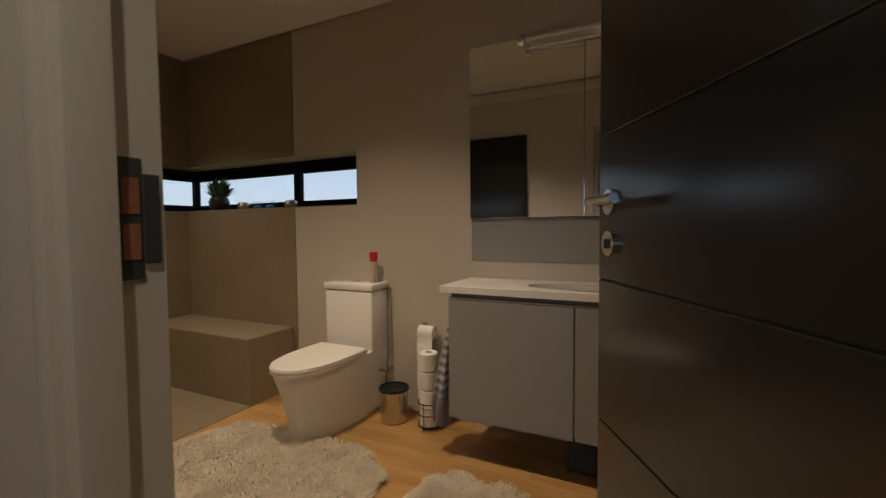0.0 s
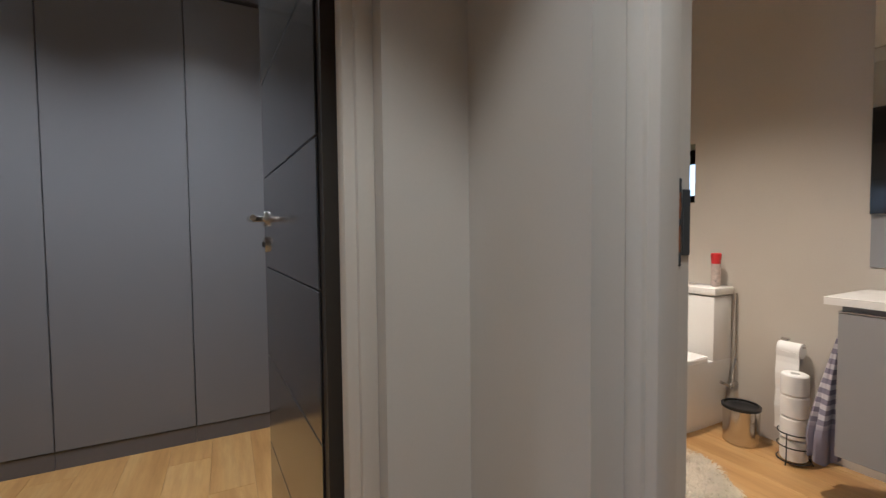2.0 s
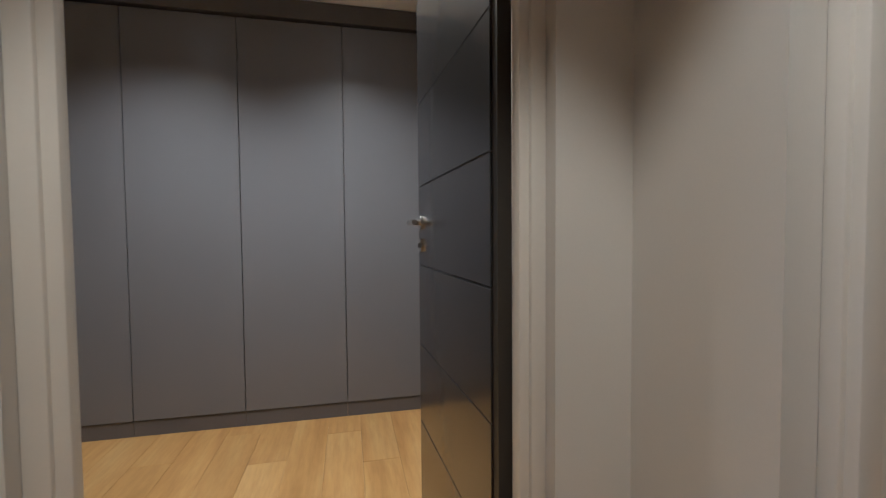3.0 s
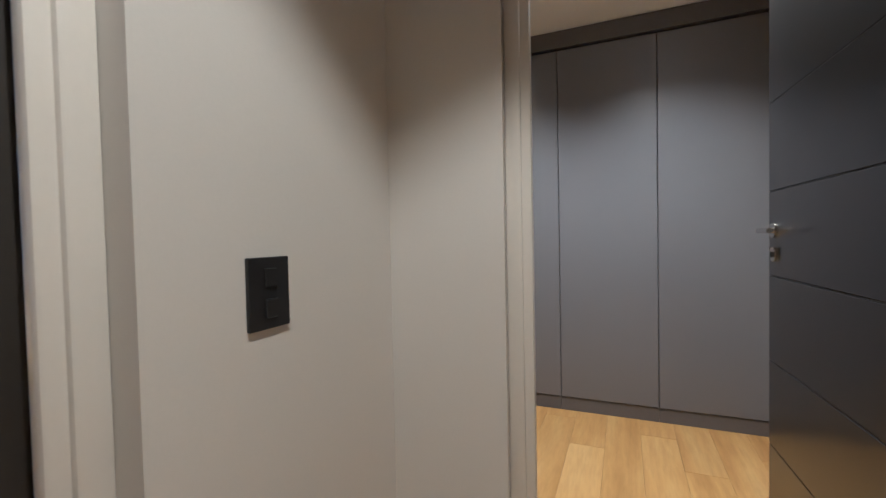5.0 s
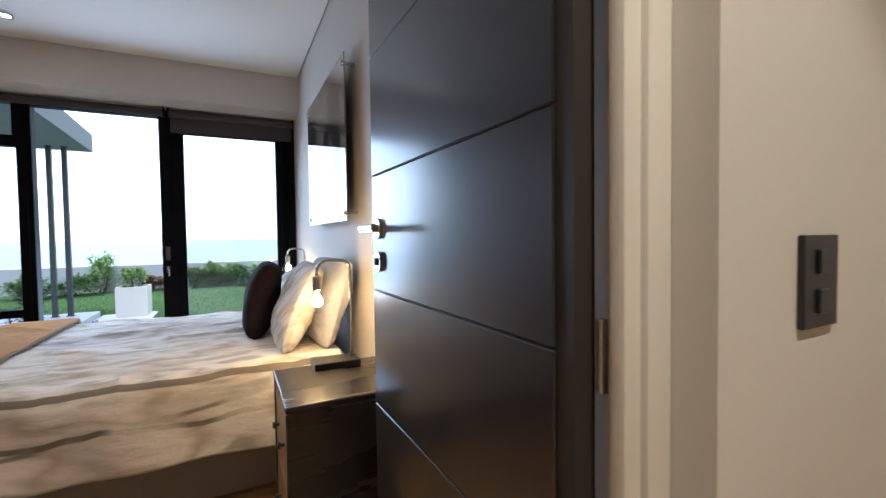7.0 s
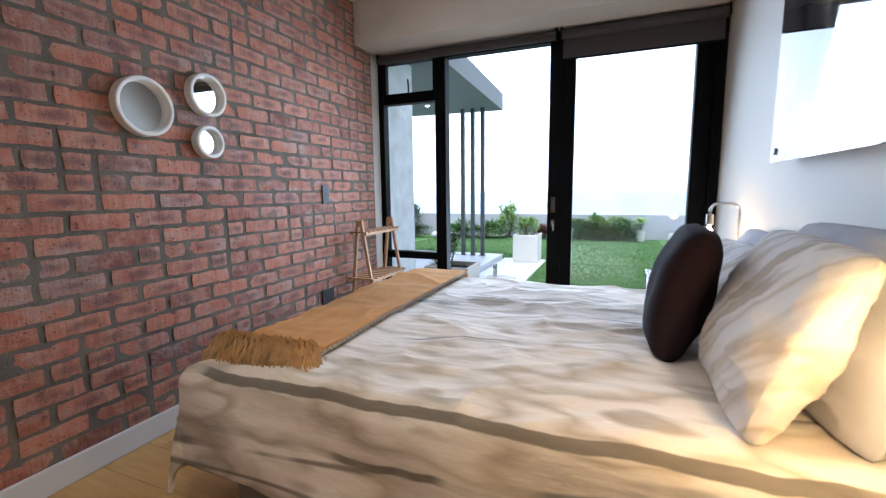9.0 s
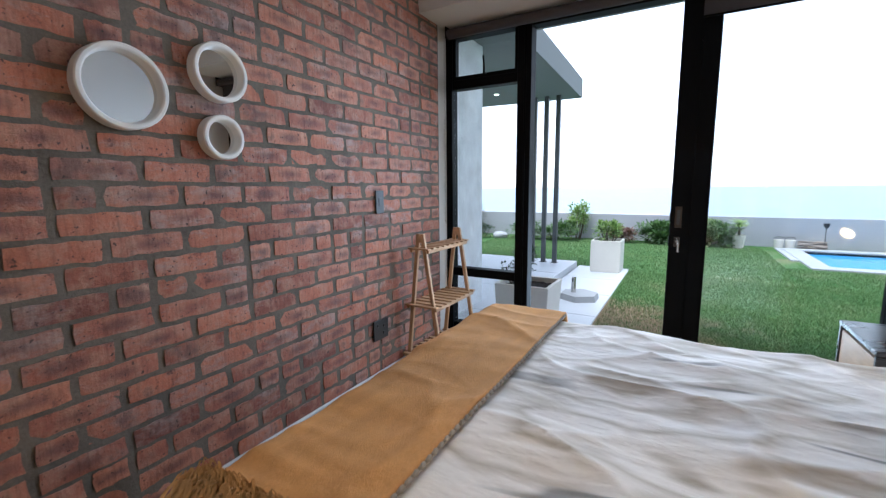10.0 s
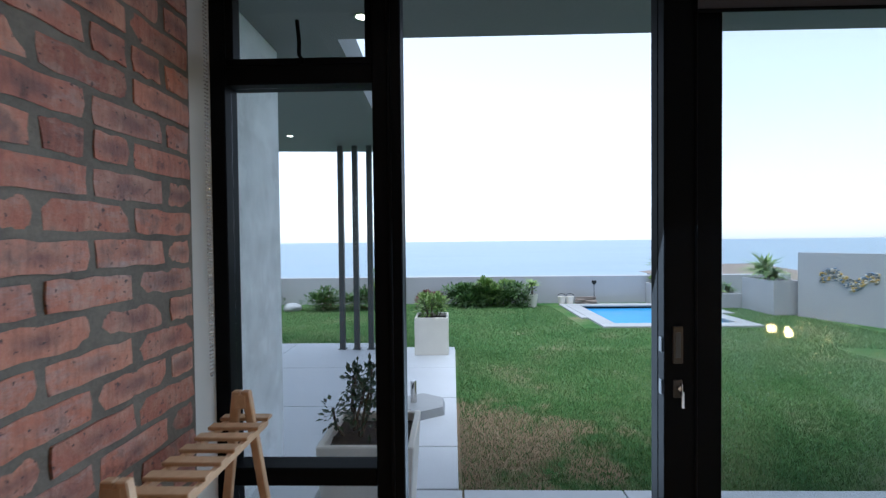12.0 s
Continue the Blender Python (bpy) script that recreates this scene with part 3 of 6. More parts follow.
# ---------------------------------------------------------------- doors
def door_frame(name, m, width, label, face=0.048, deep=0.10):
    """A recessed timber frame: posts with a rebate and a head. x along the wall, y towards the lobby."""
    th = thing(name, m, label, "door frame", "door frames", "structure")
    for side in (0, 1):
        bm = bmesh.new()
        a, s = (0.0, 1) if side == 0 else (width, -1)
        box(bm, a, a + s * face, -deep * 0.45, 0.0, 0, 2.10, 0.006, 2)
        box(bm, a, a + s * face * 0.62, -deep * 0.45, 0.010, 0, 2.10, 0.005, 2)
        box(bm, a, a + s * face * 0.55, -deep, -deep * 0.45, 0, 2.10, 0.003)
        part("frame_post", bm, M_FRAME, th, smooth=True)
    bm = bmesh.new()
    box(bm, face, width - face, -deep, 0.0, 2.052, 2.10, 0.005)
    part("frame_head", bm, M_FRAME, th)
    return th


def lever_handle(parent, side, x, z, lever_dir=-1):
    """Round rose, bent lever and a key rose. x along the leaf, side the face it sits on."""
    y = 0.022 * side
    bm = bmesh.new()
    cyl(bm, (x, y, z), (x, y + 0.009 * side, z), 0.026, seg=28)
    h = part("door_handle", bm, M_CHROME, parent, "brushed steel lever handle on a round rose", True)
    bm = bmesh.new()
    tube(bm, [(x, y + 0.008 * side, z), (x, y + 0.040 * side, z), (x + 0.008 * lever_dir, y + 0.052 * side, z),
              (x + 0.03 * lever_dir, y + 0.055 * side, z), (x + 0.125 * lever_dir, y + 0.055 * side, z)], 0.0095, 12)
    part("lever", bm, M_CHROME, h, smooth=True)
    bm = bmesh.new()
    cyl(bm, (x, y, z - 0.085), (x, y + 0.009 * side, z - 0.085), 0.026, seg=28)
    k = part("key_rose", bm, M_CHROME, parent, "round steel key rose", True)
    bm = bmesh.new()
    box(bm, x - 0.004, x + 0.004, y + 0.006 * side, y + 0.016 * side, z - 0.095, z - 0.075, 0.002)
    part("thumb_turn", bm, M_BLACKPL, k)


GROOVES = (0.0, 0.41, 0.72, 1.03, 1.335, 1.65, 2.04)


def grooved_door(name, m, length, label, handle_z=1.198, rise=0.0):
    """Dark flush leaf of boards with V-grooves. Hinge at x=0, leaf along +x, both faces grooved."""
    th = thing(name, m, label, "door", "dark grooved doors", "structure")
    part("leaf_core", boxes((0.0, length, -0.0165, 0.0165, 0.008, 2.045)), M_DOOREDGE, th, "dark brown door edge")
    for a, b in zip(GROOVES, GROOVES[1:]):
        for s in (-1, 1):
            bm = bmesh.new()
            box(bm, 0.030, length - 0.002, min(0.0165 * s, 0.0215 * s), max(0.0165 * s, 0.0215 * s), a + 0.0055, b + 0.0025, 0.0020)
            part("board", bm, M_DOOR, th)
    for s in (-1, 1):
        lever_handle(th, s, length - 0.062, handle_z, -1 if s > 0 else -1)
    for z in (0.25, 1.03, 1.80):
        bm = bmesh.new()
        cyl(bm, (-0.006, -0.022, z - 0.045), (-0.006, -0.022, z + 0.045), 0.007, seg=12)
        part("hinge", bm, M_BRASS, th, smooth=True)
    return th


door_frame("door_frame_bathroom", pose(0.505, 0.15, 0, 0, 0, 180), 0.871, "greige enamelled bathroom door frame")
door_frame("door_frame_bedroom", pose(0.036, -1.306, 0), 0.884, "greige enamelled bedroom door frame", 0.066, 0.055)
door_frame("door_frame_dressing", CLOSET @ pose(0.19, -0.042, 0), 0.867, "greige enamelled dressing room door frame", 0.058, 0.075)

bdir = Vector((-0.392, 0.690, 0))
grooved_door("door_bathroom", pose(0.462, 0.262, 0, 0, 0, math.degrees(math.atan2(bdir.y, bdir.x))), 0.80,
             "dark charcoal grooved door standing open into the bathroom")
grooved_door("door_bedroom", pose(0.104, -1.362, 0, 0, 0, -90 + 1.0), 0.742, "dark charcoal grooved door standing wide open into the bedroom")
grooved_door("door_dressing", pose(-0.768, -0.181, 0, 0, 0, 182.9), 0.790, "dark charcoal grooved door standing open into the dressing room")

# strike plate in the bathroom jamb
th = thing("strike_plate", (-0.3395, 0.212, 1.159), "dark steel strike plate let into the door jamb", "strike plate")
part("plate", boxes((-0.002, 0.003, -0.014, 0.013, -0.064, 0.064, 0.001)), M_STEEL_DK, th)
part("lip", boxes((0.003, 0.005, 0.012, 0.030, -0.048, 0.048, 0.001)), M_STEEL_DK, th)
for z in (-0.024, 0.024):
    part("latch_hole", boxes((0.0032, 0.0040, -0.008, 0.009, z - 0.019, z + 0.019)), M_RAWWOOD, th, "raw wood showing in the latch hole")


def switch_plate(name, m, w, h, material, label, rockers, category="light switch"):
    """Face towards local +y."""
    th = thing(name, m, label, category)
    bm = bmesh.new()
    box(bm, -w / 2, w / 2, 0, 0.008, -h / 2, h / 2, 0.002, 2)
    part("plate", bm, material, th)
    for (x, z, a, b) in rockers:
        bm = bmesh.new()
        box(bm, x - a / 2, x + a / 2, 0.008, 0.012, z - b / 2, z + b / 2, 0.0015)
        part("rocker", bm, material, th)
    return th


switch_plate("light_switch", pose(-0.157, -1.246, 1.117), 0.082, 0.112, M_BLACKPL, "black double light switch on the greige wall",
             [(0.0, 0.024, 0.024, 0.03), (0.0, -0.024, 0.024, 0.03)])

# ---------------------------------------------------------------- ceiling downlights
for x, y, z, w, c in DOWNLIGHTS:
    th = thing("ceiling_downlight", (x, y, z), "small round recessed ceiling downlight, lit", "downlight", "recessed downlights")
    bm = bmesh.new()
    lathe(bm, [(0.032, 0.012), (0.036, -0.002), (0.045, -0.004), (0.046, 0.012)], 24)
    part("trim_ring", bm, M_CHROME, th, smooth=True)
    bm = bmesh.new()
    cyl(bm, (0, 0, 0.004), (0, 0, 0.010), 0.030, seg=24)
    part("lens", bm, M_LED, th, "glowing lens")

# ---------------------------------------------------------------- dressing room wardrobes
joints = [-2.936, -2.336, -1.736, -1.136, -0.536, 0.064]
for a, b in zip(joints, joints[1:]):
    th = thing("wardrobe", (-2.62, (a + b) / 2, 0), "tall plain grey laminate wardrobe unit with a closed door", "wardrobe", "fitted wardrobes")
    h = (b - a) / 2
    part("carcass", boxes((-0.60, -0.022, -h + 0.001, h - 0.001, 0.09, 2.44)), M_PLINTH, th, "dark carcass edge")
    bm = bmesh.new()
    box(bm, -0.019, 0.0, -h + 0.0025, h - 0.0025, 0.093, 2.43, 0.002, 2)
    part("door_panel", bm, M_WARD, th)
    part("plinth", boxes((-0.58, -0.006, -h + 0.001, h - 0.001, 0.0, 0.088)), M_PLINTH, th, "dark grey plinth")
structure("wardrobe_cornice", boxes((-3.2, -2.605, -2.935, 0.06, 2.445, 2.555)), M_PLINTH, "dark grey filler strip above the wardrobes", "cornice")

# ---------------------------------------------------------------- bathroom
def corner_window():
    th = thing("window_bathroom", (0, 0, 0), "black framed corner slot window with pale daylight behind it", "window", "", "structure")
    y = BY + 0.20
    for name, b in (("frame_head", (-3.55, -1.60, y, y + 0.05, 1.59, WZ1)), ("frame_foot", (-3.55, -1.60, y, y + 0.05, WZ0 + 0.006, 1.375)),
                    ("mullion", (-2.36, -2.30, y - 0.002, y + 0.05, 1.375, 1.59)), ("frame_jamb", (-1.632, -1.60, y, y + 0.05, 1.375, 1.59)),
                    ("corner_post", (-3.60, -3.55, y - 0.002, y + 0.05, WZ0, WZ1)),
                    ("frame_head", (-3.60, -3.55, 1.55, y - 0.002, 1.59, WZ1)), ("frame_foot", (-3.60, -3.55, 1.55, y - 0.002, WZ0, 1.375)),
                    ("frame_jamb", (-3.60, -3.55, 1.55, 1.59, 1.375, 1.59))):
        part(name, boxes((*b, 0.004)), M_BLACKALU, th)
    for b in ((-3.55, -2.36, y + 0.02, y + 0.026, 1.375, 1.59), (-2.30, -1.632, y + 0.02, y + 0.026, 1.375, 1.59), (-3.58, -3.574, 1.59, y, 1.375, 1.59)):
        o = part("pane", boxes(b), M_GLASS, th)
        o.visible_shadow = False


corner_window()

th = thing("shower_bench", (-2.76, 2.05, 0), "built-in taupe cement shower bench", "bench")
bm = bmesh.new()
box(bm, -0.59, 0.575, -0.205, 0.193, 0.0, 0.445, 0.008, 2)
part("bench_block", bm, M_SHOWER, th)

# vanity
th = thing("vanity_cabinet", (-0.735, 2.24, 0.0), "floating grey laminate vanity cabinet with two doors", "vanity")
part("body", boxes((0.004, 1.30, -0.395, 0.0, 0.225, 0.80)), M_VANITY, th)
part("shadow_recess", boxes((0.002, 1.305, -0.385, -0.01, 0.80, 0.832)), M_VANDARK, th)
for a, b in ((0.0, 0.594), (0.603, 1.20)):
    bm = bmesh.new()
    box(bm, a, b, -0.416, -0.397, 0.218, 0.806, 0.002, 2)
    part("cabinet_door", bm, M_VANITY, th)
bm = bmesh.new()
box(bm, 0.0, 1.30, -0.418, -0.380, 0.809, 0.813)
part("grip_edge", bm, M_CHROME, th)
th = thing("basin_counter", (-0.785, 2.245, 0.834), "white quartz vanity top with an oval basin", "worktop")
bm = bmesh.new()
n = 36
ex, ey, cx, cy = 0.27, 0.125, 0.665, -0.215
rim = [bm.verts.new((cx + ex * math.cos(2 * math.pi * i / n), cy + ey * math.sin(2 * math.pi * i / n), 0.032)) for i in range(n)]
rim2 = [bm.verts.new((v.co.x, v.co.y, 0.0)) for v in rim]


def on_rect(a):
    dx, dy = math.cos(a) * ex, math.sin(a) * ey
    s = min((cx - 0.0) / abs(dx) if dx < 0 else (1.36 - cx) / max(dx, 1e-6), (0.418 + cy) / abs(dy) if dy < 0 else (-cy) / max(dy, 1e-6))
    return cx + dx * s, cy + dy * s


outer = [on_rect(2 * math.pi * i / n) for i in range(n)]
ot = [bm.verts.new((*p, 0.032)) for p in outer]
ob_ = [bm.verts.new((*p, 0.0)) for p in outer]
for i in range(n):
    j = (i + 1) % n
    bm.faces.new((rim[i], ot[i], ot[j], rim[j]))
    bm.faces.new((rim[i], rim[j], rim2[j], rim2[i]))
    bm.faces.new((ot[i], ob_[i], ob_[j], ot[j]))
box(bm, 0.0006, 0.3855, -0.4174, -0.0006, 0.0006, 0.0314)
box(bm, 0.9445, 1.3594, -0.4174, -0.0006, 0.0006, 0.0314)
part("slab", bm, M_QUARTZ, th)
bm = bmesh.new()
rings = []
for k in range(6):
    f = k / 5
    s, z = math.cos(f * 1.25), -0.13 * math.sin(f * math.pi / 2)
    rings.append([bm.verts.new((cx + (ex + 0.004) * s * math.cos(2 * math.pi * i / n), cy + (ey + 0.004) * s * math.sin(2 * math.pi * i / n), z)) for i in range(n)])
for a, b in zip(rings, rings[1:]):
    for i in range(n):
        bm.faces.new((a[i], a[(i + 1) % n], b[(i + 1) % n], b[i]))
bm.faces.new(rings[-1])
part("basin", bm, M_CERAMIC, th, "white oval undermount basin", True)
th = thing("splash_panel", (-0.78, BY, 0.967), "grey glass splash panel below the mirror", "splashback")
part("panel", boxes((0.0, 1.30, -0.006, -0.0005, 0.0, 0.238)), M_SPLASH, th)
MJ = 0.627
th = thing("wall_mirror", (-0.782, BY, 1.207), "large frameless rectangular bathroom mirror", "mirror")
part("backing", boxes((0.0, 1.20, -0.018, -0.001, 0.0, 0.954)), M_VANDARK, th)
for a, b in ((0.001, MJ - 0.0015), (MJ + 0.0015, 1.199)):
    part("mirror_panel", boxes((a, b, -0.023, -0.0185, 0.001, 0.953, 0.001)), M_MIRROR, th)
th = thing("mirror_light", (-0.46, BY - 0.024, 2.115), "glass tube mirror light on chrome brackets", "wall light")
bm = bmesh.new()
cyl(bm, (0.0, -0.075, 0), (0.55, -0.075, 0), 0.026, seg=20)
part("glass_tube", bm, M_GLASS, th, "ribbed clear glass tube", True)
bm = bmesh.new()
cyl(bm, (0.03, -0.075, 0), (0.52, -0.075, 0), 0.008, seg=10)
part("inner_tube", bm, M_TISSUE, th, "frosted white inner tube", True)
for x in (0.0, 0.55):
    bm = bmesh.new()
    cyl(bm, (x - 0.012, -0.075, 0), (x + 0.012, -0.075, 0), 0.030, seg=20)
    cyl(bm, (x, -0.075, 0), (x, 0.0, 0), 0.010, seg=10)
    part("end_bracket", bm, M_CHROME, th, smooth=True)
part("wall_bar", boxes((0.0, 0.55, -0.012, 0.0, -0.02, 0.02, 0.002)), M_CHROME, th)


def toilet():
    th = thing("toilet", (-1.545, BY, 0), "white ceramic close-coupled toilet with the lid down", "toilet")
    # pan: rounded plan drawn up in rings
    def plan(w, y0, y1, n=40):
        pts = []
        for i in range(n):
            a = 2 * math.pi * i / n
            x, y = math.cos(a), math.sin(a)
            if y > 0:
                pts.append((math.copysign(abs(x) ** 0.45, x) * w, y1 + 0 * y))
            else:
                pts.append((math.copysign(abs(x) ** 0.75, x) * w, (y1 - 0.16) + y * ((y1 - 0.16) - y0)))
        return pts
    levels = [(0.0, 0.135, -0.620), (0.02, 0.138, -0.632), (0.15, 0.153, -0.668), (0.30, 0.170, -0.712), (0.385, 0.180, -0.745), (0.40, 0.178, -0.745)]
    bm = bmesh.new()
    rings = [[bm.verts.new((x, y, z)) for x, y in plan(w, y0, -0.01)] for z, w, y0 in levels]
    for a, b in zip(rings, rings[1:]):
        for i in range(40):
            bm.faces.new((a[i], a[(i + 1) % 40], b[(i + 1) % 40], b[i]))
    bm.faces.new(rings[-1])
    bm.faces.new(rings[0][::-1])
    part("pan", bm, M_CERAMIC, th, smooth=True)
    for name, z, t, w in (("seat", 0.402, 0.014, 0.182), ("lid", 0.419, 0.018, 0.184)):
        bm = bmesh.new()
        pts = plan(w, -0.752, -0.235)
        lo = [bm.verts.new((x, y, z)) for x, y in pts]
        hi = [bm.verts.new((x, y, z + t)) for x, y in pts]
        for i in range(40):
            bm.faces.new((lo[i], lo[(i + 1) % 40], hi[(i + 1) % 40], hi[i]))
        top = bm.faces.new(hi)
        bm.faces.new(lo[::-1])
        bmesh.ops.bevel(bm, geom=list(top.edges), offset=0.006, segments=2, affect='EDGES')
        part(name, bm, M_CERAMIC, th, smooth=True)
    bm = bmesh.new()
    box(bm, -0.181, 0.181, -0.183, -0.004, 0.395, 0.768, 0.012, 2)
    part("cistern", bm, M_CERAMIC, th, smooth=True)
    bm = bmesh.new()
    box(bm, -0.189, 0.189, -0.190, -0.002, 0.771, 0.815, 0.010, 2)
    part("cistern_lid", bm, M_CERAMIC, th, smooth=True)
    bm = bmesh.new()
    cyl(bm, (0.0, -0.095, 0.814), (0.0, -0.095, 0.820), 0.022, seg=20)
    part("flush_button", bm, M_CHROME, th, smooth=True)
    bm = bmesh.new()
    tube(bm, [(0.205, -0.012, 0.40), (0.205, -0.012, 0.78)], 0.006)
    tube(bm, [(0.205, -0.012, 0.40), (0.205, -0.04, 0.27), (0.205, -0.05, 0.24), (0.20, -0.09, 0.26), (0.185, -0.12, 0.275)], 0.009)
    part("water_pipe", bm, M_CHROME, th, "chrome water pipe and stop valve", True)
    bm = bmesh.new()
    cyl(bm, (0.205, -0.002, 0.255), (0.205, -0.05, 0.255), 0.014, seg=12)
    cyl(bm, (0.205, -0.05, 0.235), (0.205, -0.05, 0.285), 0.012, seg=12)
    part("stop_valve", bm, M_CHROME, th, smooth=True)


toilet()

th = thing("spray_can", (-1.415, BY - 0.085, 0.815), "small spray can with a red cap on the cistern", "spray can")
bm = bmesh.new()
lathe(bm, [(0.021, 0.0), (0.024, 0.004), (0.024, 0.125), (0.017, 0.14)])
part("can", bm, M_CAN, th, smooth=True)
bm = bmesh.new()
lathe(bm, [(0.024, 0.133), (0.025, 0.155), (0.027, 0.165), (0.027, 0.19), (0.022, 0.195)])
part("cap", bm, M_RED, th, "red cap", True)

th = thing("pedal_bin", (-1.225, 2.085, 0), "small round polished steel waste bin", "waste bin")
bm = bmesh.new()
lathe(bm, [(0.078, 0.0), (0.082, 0.004), (0.086, 0.195), (0.080, 0.195), (0.076, 0.02), (0.001, 0.02)])
part("bin_body", bm, M_CHROME, th, smooth=True)
bm = bmesh.new()
lathe(bm, [(0.079, 0.185), (0.090, 0.188), (0.091, 0.202), (0.082, 0.204), (0.078, 0.10), (0.078, 0.03), (0.001, 0.03)])
part("rim_and_liner", bm, M_BLACKPL, th, "black rim and liner", True)

th = thing("toilet_roll_stand", (-0.985, 2.085, 0), "wire stand holding four stacked toilet rolls", "roll stand")
bm = bmesh.new()
for k in range(3):
    a = 2 * math.pi * k / 3 + 0.5
    x, y = 0.066 * math.cos(a), 0.066 * math.sin(a)
    tube(bm, [(x * 1.15, y * 1.15, 0.004), (x, y, 0.02), (x, y, 0.16)], 0.003, 6)
for z in (0.02, 0.09, 0.155):
    tube(bm, [(0.066 * math.cos(2 * math.pi * i / 24), 0.066 * math.sin(2 * math.pi * i / 24), z) for i in range(25)], 0.003, 6)
part("wire_frame", bm, M_BLACKPL, th, smooth=True)
for k in range(4):
    bm = bmesh.new()
    z = 0.022 + k * 0.106
    lathe(bm, [(0.020, z), (0.050, z), (0.0555, z + 0.006), (0.0555, z + 0.096), (0.050, z + 0.102), (0.020, z + 0.102), (0.020, z)])
    part("toilet_roll", bm, M_TISSUE, th, "white toilet roll", True)
th = thing("roll_holder", (-1.10, BY, 0.555), "chrome wall holder with a hanging toilet roll", "roll holder")
bm = bmesh.new()
box(bm, -0.02, 0.02, -0.008, 0.0, -0.02, 0.02, 0.002)
tube(bm, [(0, -0.005, 0), (0, -0.055, 0), (0.015, -0.06, -0.005), (0.11, -0.06, -0.005)], 0.006, 8)
part("arm", bm, M_CHROME, th, smooth=True)
bm = bmesh.new()
cyl(bm, (0.0, -0.06, -0.025), (0.10, -0.06, -0.025), 0.038, seg=24)
part("roll", bm, M_TISSUE, th, smooth=True)
bm = bmesh.new()
strips = []
for i in range(15):
    z, o = -0.03 - i * 0.029, 0.004 * math.sin(i * 1.1)
    strips.append([bm.verts.new((x, yy + o, z)) for x, yy in ((0.0, -0.099), (0.10, -0.099), (0.10, -0.0965), (0.0, -0.0965))])
for a, b in zip(strips, strips[1:]):
    for i in range(4):
        bm.faces.new((a[i], a[(i + 1) % 4], b[(i + 1) % 4], b[i]))
bm.faces.new(strips[0])
bm.faces.new(strips[-1][::-1])
part("hanging_tissue", bm, M_TISSUE, th, "hanging strip of tissue")


def hanging_towel():
    th = thing("hand_towel", (-0.744, 1.93, 0.80), "grey and lilac striped towel hanging in folds on the vanity side", "towel")
    bm = bmesh.new()
    nu, nv = 44, 36
    grid = []
    for j in range(nv + 1):
        f = j / nv
        g = min(1, f * 1.25) ** 0.8
        rx, ry = 0.010 + 0.036 * g, 0.018 + 0.080 * g
        row = []
        for i in range(nu):
            a = 2 * math.pi * i / nu
            fold = 1 + 0.22 * g * math.sin(5 * a + 2.2 * f) + 0.10 * g * math.sin(9 * a - 3 * f)
            row.append(bm.verts.new((-0.004 - rx + rx * fold * math.cos(a) * 0.95, -0.02 * g + ry * fold * math.sin(a), -0.10 - 0.53 * f + 0.018 * g * math.sin(3 * a + 1) * f)))
        grid.append(row)
    for a, b in zip(grid, grid[1:]):
        for i in range(nu):
            k = (i + 1) % nu
            bm.faces.new((a[i], a[k], b[k], b[i]))
    bm.faces.new(grid[0][::-1])
    part("towel_drape", bm, M_TOWEL, th, smooth=True)
    bm = bmesh.new()
    tube(bm, [(0.0, 0, -0.085), (-0.018, 0, -0.085), (-0.024, 0, -0.10), (-0.016, 0, -0.112)], 0.004, 8)
    part("hook", bm, M_CHROME, th, smooth=True)


hanging_towel()


